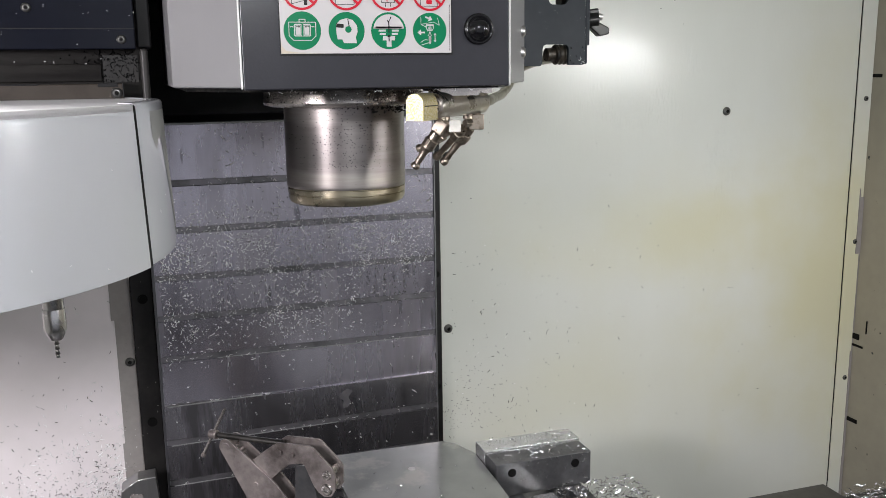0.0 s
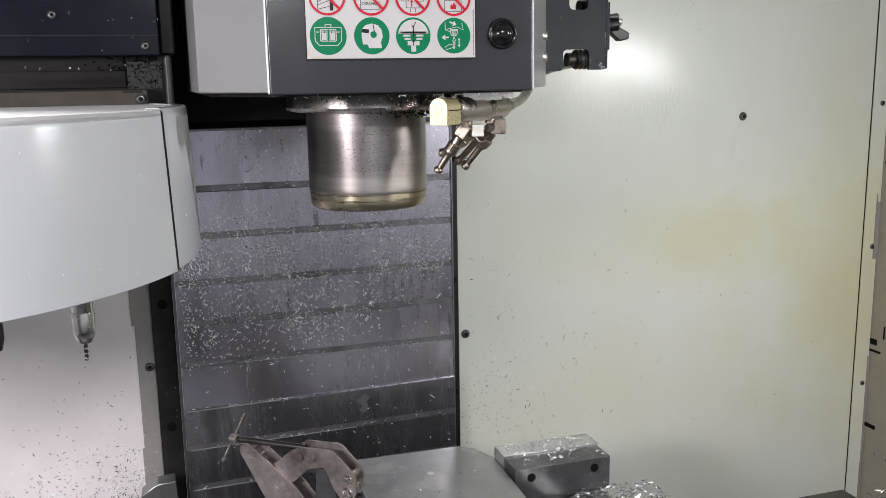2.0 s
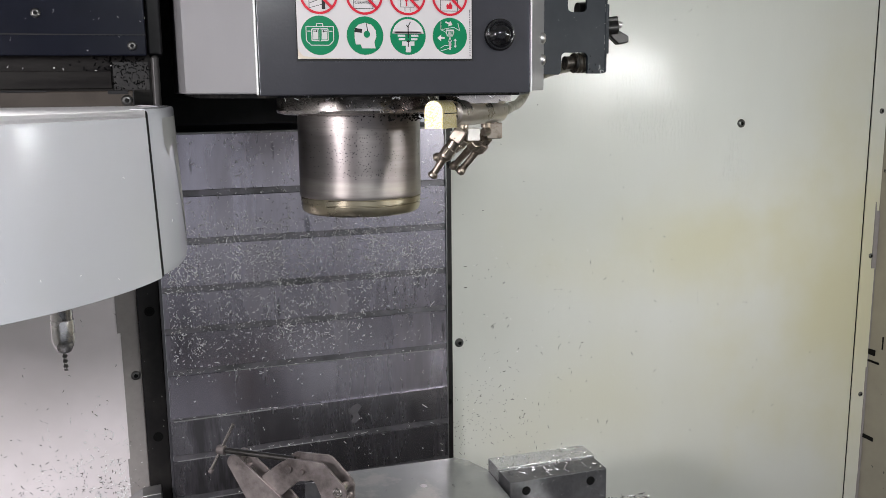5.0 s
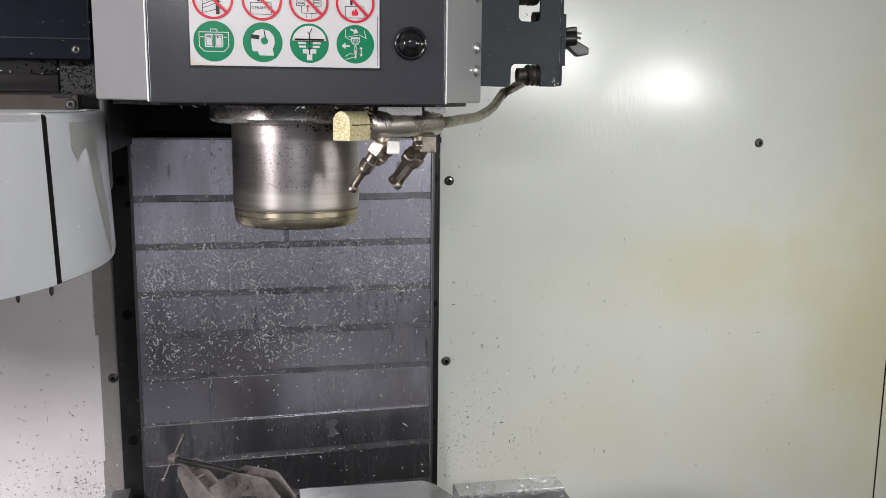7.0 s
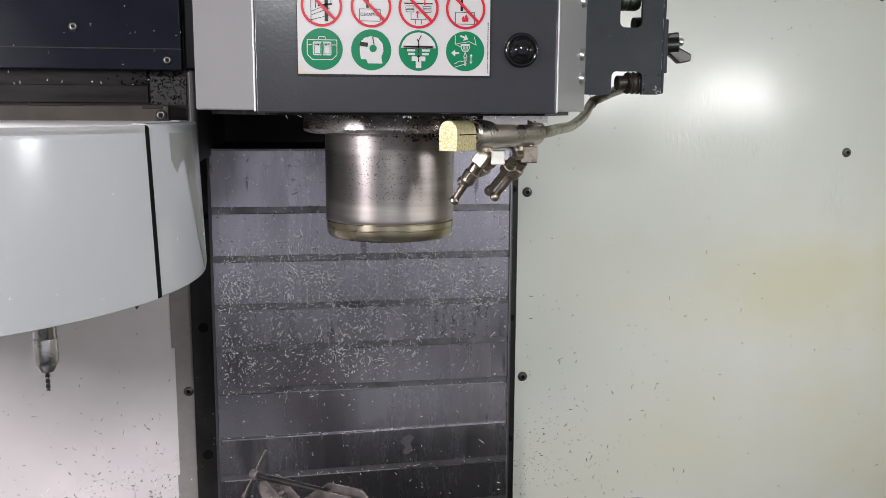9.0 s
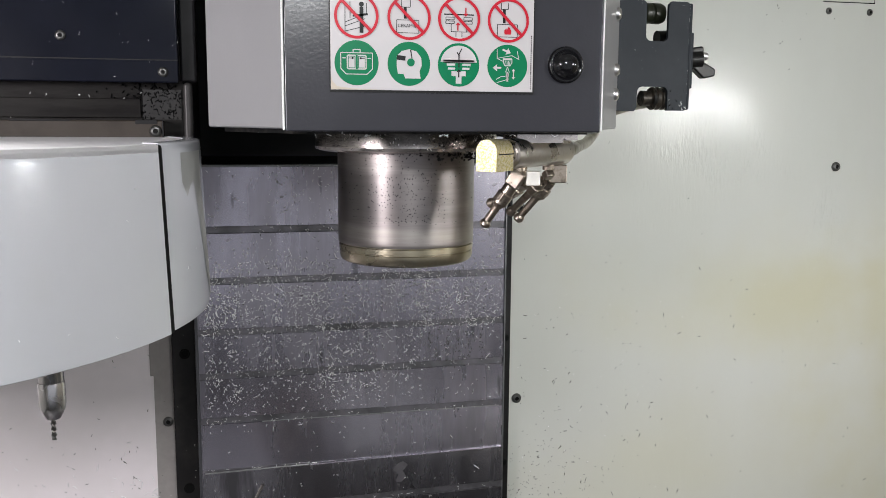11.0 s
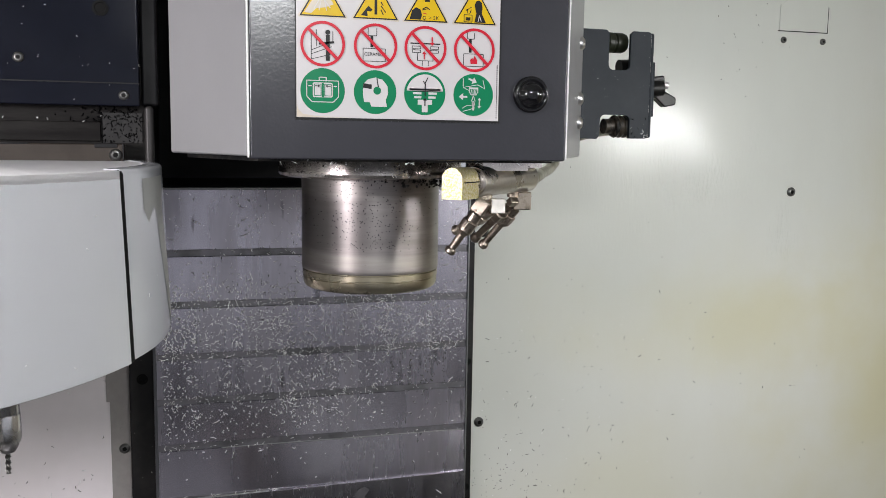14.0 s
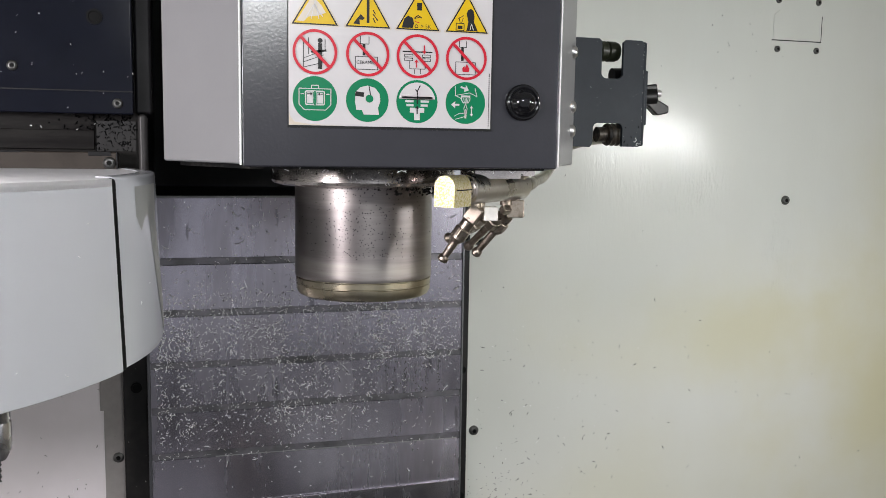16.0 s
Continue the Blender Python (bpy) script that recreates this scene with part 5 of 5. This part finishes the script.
# chips caught on the lips
for k, (y, z) in enumerate(LIPS[1:8], 1):
    for _ in range(26 if k in (4, 5, 6) else 14):
        x = rs.uniform(0.016, 0.25) if rs.random() < 0.6 else rs.uniform(0.02, 0.47)
        z = LIPS[k][1] + ((x - 0.246) * 0.0157 if k >= 5 else 0.0)
        chip(g, (x, y + 0.001, z + rs.uniform(0.0, 0.004)), (0, -0.6, 0.8), rs.uniform(0.003, 0.009), rs.uniform(0.0005, 0.001), rs.uniform(-2, 2), 0.001, rs)
chips_object("cover_chips", g, CHIP, "silvery aluminium chips clinging to the way cover")
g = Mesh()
# dark slivers just below chips, painting the shadows they cast
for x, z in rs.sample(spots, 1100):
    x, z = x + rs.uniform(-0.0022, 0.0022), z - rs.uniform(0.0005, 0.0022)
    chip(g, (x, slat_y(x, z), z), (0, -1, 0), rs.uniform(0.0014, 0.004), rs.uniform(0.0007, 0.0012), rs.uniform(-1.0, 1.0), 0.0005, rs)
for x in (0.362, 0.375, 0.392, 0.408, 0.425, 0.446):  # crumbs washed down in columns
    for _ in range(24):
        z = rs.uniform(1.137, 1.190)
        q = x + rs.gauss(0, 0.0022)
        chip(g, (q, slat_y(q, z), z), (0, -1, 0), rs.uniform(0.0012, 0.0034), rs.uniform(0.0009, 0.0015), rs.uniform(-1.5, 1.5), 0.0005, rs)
chips_object("cover_specks", g, CHIP_DARK, "dark slivers as painted chip shadows, with washed-down crumbs, on the way cover")

g = Mesh()
for _ in range(380):
    x = -0.06 - abs(rs.gauss(0, 0.09))
    z = 0.80 + abs(rs.gauss(0, 0.075)) + (0.1 if rs.random() < 0.06 else 0)
    if noise.noise(Vector((x * 30, z * 30, 1.0))) < -0.15:
        continue
    chip(g, (x, Y_N, z), (0, -1, 0), rs.uniform(0.003, 0.010), rs.uniform(0.0008, 0.0015), rs.uniform(-2, 2), rs.uniform(0, 0.003), rs)
for _ in range(220):
    x, z = -0.04 - abs(rs.gauss(0, 0.13)), 0.79 + abs(rs.gauss(0, 0.06))
    chip(g, (x, Y_N, z), (0, -1, 0), rs.uniform(0.001, 0.0035), rs.uniform(0.0008, 0.0014), 0.0, 0.001, rs)
for _ in range(34):
    cx, cz = -0.05 - abs(rs.gauss(0, 0.11)), 0.775 + abs(rs.gauss(0, 0.065))
    for _ in range(rs.randint(4, 9)):
        chip(g, (min(-0.036, cx + rs.gauss(0, 0.007)), Y_N, cz + rs.gauss(0, 0.006)), (rs.uniform(-0.3, 0.3), -1, rs.uniform(-0.3, 0.3)), rs.uniform(0.004, 0.010), rs.uniform(0.0009, 0.0016), rs.uniform(-3.5, 3.5), rs.uniform(0.001, 0.005), rs)
chips_object("panel_chips", g, CHIP, "silvery chips stuck to the pale panel")
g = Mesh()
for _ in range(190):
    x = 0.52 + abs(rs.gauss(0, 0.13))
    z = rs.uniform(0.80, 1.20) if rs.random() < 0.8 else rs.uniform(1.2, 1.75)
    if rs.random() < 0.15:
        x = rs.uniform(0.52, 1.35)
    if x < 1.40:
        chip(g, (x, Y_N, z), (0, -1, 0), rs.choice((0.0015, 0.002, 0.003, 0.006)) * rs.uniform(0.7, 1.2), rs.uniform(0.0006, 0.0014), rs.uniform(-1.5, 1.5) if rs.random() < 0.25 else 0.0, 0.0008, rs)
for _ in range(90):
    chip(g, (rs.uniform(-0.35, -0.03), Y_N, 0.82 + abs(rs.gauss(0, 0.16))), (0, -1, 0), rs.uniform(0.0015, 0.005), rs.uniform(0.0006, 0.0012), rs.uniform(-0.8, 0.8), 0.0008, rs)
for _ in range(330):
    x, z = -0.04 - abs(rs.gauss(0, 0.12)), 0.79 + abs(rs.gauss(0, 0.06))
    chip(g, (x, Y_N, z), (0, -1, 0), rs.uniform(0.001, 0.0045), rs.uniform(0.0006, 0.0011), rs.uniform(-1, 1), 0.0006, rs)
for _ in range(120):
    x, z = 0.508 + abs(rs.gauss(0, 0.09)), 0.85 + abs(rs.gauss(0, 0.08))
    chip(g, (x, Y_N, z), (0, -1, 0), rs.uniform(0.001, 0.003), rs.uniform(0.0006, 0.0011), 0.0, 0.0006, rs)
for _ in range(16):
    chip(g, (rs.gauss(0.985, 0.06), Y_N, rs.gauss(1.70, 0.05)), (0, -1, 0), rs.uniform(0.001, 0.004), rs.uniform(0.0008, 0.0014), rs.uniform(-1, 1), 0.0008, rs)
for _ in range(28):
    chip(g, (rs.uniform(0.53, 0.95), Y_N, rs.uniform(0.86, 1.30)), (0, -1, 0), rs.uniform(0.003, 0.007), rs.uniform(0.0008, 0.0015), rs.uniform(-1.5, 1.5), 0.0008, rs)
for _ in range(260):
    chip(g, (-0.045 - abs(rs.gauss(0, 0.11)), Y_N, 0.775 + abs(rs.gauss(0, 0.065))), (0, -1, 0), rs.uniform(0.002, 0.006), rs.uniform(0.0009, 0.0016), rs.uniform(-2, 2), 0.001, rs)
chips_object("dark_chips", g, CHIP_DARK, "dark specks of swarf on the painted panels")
g = Mesh()
for _ in range(230):
    x, y = rs.uniform(0.485, 0.630), rs.uniform(1.176, 1.255)
    if noise.noise(Vector((x * 40, y * 40, 5.0))) < -0.1 and rs.random() < 0.7:
        continue
    chip(g, (x, y, 0.9462 if y < 1.217 else 0.9498), (0, 0, 1), rs.uniform(0.002, 0.007), rs.uniform(0.0005, 0.0009), rs.uniform(-2, 2), rs.uniform(0, 0.003), rs)
for _ in range(60):
    chip(g, (rs.uniform(0.51, 0.625), 1.1723, rs.uniform(0.909, 0.945)), (0, -1, 0), rs.uniform(0.002, 0.006), 0.0006, rs.uniform(-2, 2), 0.001, rs)
for _ in range(420):
    x, y = rs.uniform(0.555, 0.70), rs.uniform(1.06, 1.17)
    chip(g, (x, y, 0.894 + max(0, 0.012 - abs(x - 0.62) * 0.15) * rs.random()), (rs.uniform(-.4, .4), rs.uniform(-.4, .4), 1), rs.uniform(0.004, 0.013), rs.uniform(0.0008, 0.0016), rs.uniform(-2, 2), rs.uniform(0, 0.004), rs)
for _ in range(420):
    x, y = rs.uniform(1.112, 1.29), rs.uniform(1.08, 1.172)
    chip(g, (x, y, 0.789 + 0.016 * rs.random()), (rs.uniform(-.4, .4), rs.uniform(-.4, .4), 1), rs.uniform(0.004, 0.013), rs.uniform(0.0008, 0.0016), rs.uniform(-2, 2), rs.uniform(0, 0.004), rs)
for _ in range(16):
    chip(g, (rs.uniform(0.30, 0.46), rs.uniform(1.1, 1.31), 0.9304), (0, 0, 1), rs.uniform(0.003, 0.007), 0.0008, rs.uniform(-2, 2), 0.001, rs)
chips_object("vise_chips", g, CHIP_METAL, "heaps of silvery chips on the vise and table")
g = Mesh()
for _ in range(40):
    a, z = rs.uniform(-2.4, 0.1), rs.uniform(1.35, 1.47)
    chip(g, on_drum(a, z, 0.0), (math.cos(a), math.sin(a), 0), rs.uniform(0.0015, 0.004), 0.0006, rs.uniform(-2, 2), 0.0, rs)
chips_object("drum_chips", g, CHIP, "few tiny chips on the drum cover")
g = Mesh()
for _ in range(330):
    a, z = rs.gauss(-1.85, 0.30) if rs.random() < 0.75 else rs.gauss(-1.6, 0.6), min(1.484, 1.415 + abs(rs.gauss(0.03, 0.028)))
    chip(g, (SX + 0.0713 * math.cos(a), SY + 0.0713 * math.sin(a), z), (math.cos(a), math.sin(a), 0), rs.uniform(0.0005, 0.0012), rs.uniform(0.0005, 0.0011), 0.0, 0.0, rs)
for _ in range(110):
    a, z = rs.uniform(-2.9, -0.3), rs.uniform(1.488, 1.5045)
    chip(g, (SX + 0.0952 * math.cos(a), SY + 0.0952 * math.sin(a), z), (math.cos(a), math.sin(a), 0), rs.uniform(0.0006, 0.0022), rs.uniform(0.0004, 0.0010), rs.uniform(-0.4, 0.4), 0.0, rs)
for _ in range(110):
    a = rs.gauss(-0.95, 0.28)
    q = rs.uniform(0.073, 0.094)
    chip(g, (SX + q * math.cos(a), SY + q * math.sin(a), 1.4850 - 0.006 * rs.random() ** 2), (math.cos(a), math.sin(a), -0.6), rs.uniform(0.001, 0.0032), rs.uniform(0.001, 0.0026), rs.uniform(-1, 1), 0.0005, rs)
for _ in range(7):
    t = rs.random()
    chip(g, tuple(P(0.094 + 0.021 * t, max(1.531, 1.541 + rs.gauss(0, 0.006)), 0.0042)), (0, -1, 0), rs.uniform(0.001, 0.0026), rs.uniform(0.0008, 0.0016), rs.uniform(-1, 1), 0.001, rs)
for _ in range(200):
    x, z = 0.012 - abs(rs.gauss(0, 0.035)), rs.uniform(1.516, 1.553)
    chip(g, (x, 1.1957, z), (0, -1, 0.2), rs.uniform(0.0012, 0.0045), rs.uniform(0.0010, 0.0024), rs.uniform(-2, 2), 0.001, rs)
chips_object("spindle_specks", g, SEAM, "black specks of oily swarf on spindle and fitting")
g = Mesh()
for _ in range(16):
    chip(g, (rs.uniform(0.10, 0.38), rs.uniform(0.885, 0.90), HZ - 0.002), (0, -0.4, -1), rs.uniform(0.002, 0.005), 0.0007, rs.uniform(-2, 2), 0.002, rs)
for _ in range(40):
    x = rs.uniform(-0.35, 0.012)
    chip(g, (x, 1.1695, rs.uniform(1.56, 1.72)), (0, -1, 0), rs.uniform(0.0008, 0.0025), 0.0006, rs.uniform(-2, 2), 0.0, rs)
for _ in range(14):
    chip(g, (rs.uniform(-0.35, 0.02), 1.187, rs.uniform(1.516, 1.552)), (0, -1, 0.3), rs.uniform(0.001, 0.004), 0.0008, rs.uniform(-2, 2), 0.0, rs)
for _ in range(46):
    a = rs.uniform(-2.3, -0.5)
    chip(g, (SX + 0.0954 * math.cos(a), SY + 0.0954 * math.sin(a), rs.uniform(1.489, 1.506)), (math.cos(a), math.sin(a), 0), rs.uniform(0.0008, 0.0024), rs.uniform(0.0005, 0.001), 0.0, 0.0, rs)
for _ in range(26):
    u, v = rs.uniform(0.070, 0.114), max(1.5295, rs.gauss(1.533, 0.003))
    chip(g, tuple(P(u, v, 0.0042)), (0, -1, 0), rs.uniform(0.0008, 0.0022), rs.uniform(0.0004, 0.0008), 0.0, 0.0, rs) if u > 0.094 else None
for _ in range(46):
    chip(g, (0.52 + abs(rs.gauss(0, 0.25)), Y_N, rs.uniform(0.82, 1.25)), (0, -1, 0), rs.uniform(0.0015, 0.004), rs.uniform(0.0006, 0.001), 0.0, 0.001, rs)
for _ in range(26):
    chip(g, (rs.uniform(-0.40, -0.02), 1.1918 if rs.random() < 0.5 else 1.1958, rs.gauss(1.541, 0.004)), (0, -1, 0.3), rs.uniform(0.001, 0.0045), rs.uniform(0.0006, 0.001), rs.uniform(-2, 2), 0.001, rs)
chips_object("head_chips", g, CHIP, "small chips under the head and on covers and panel")
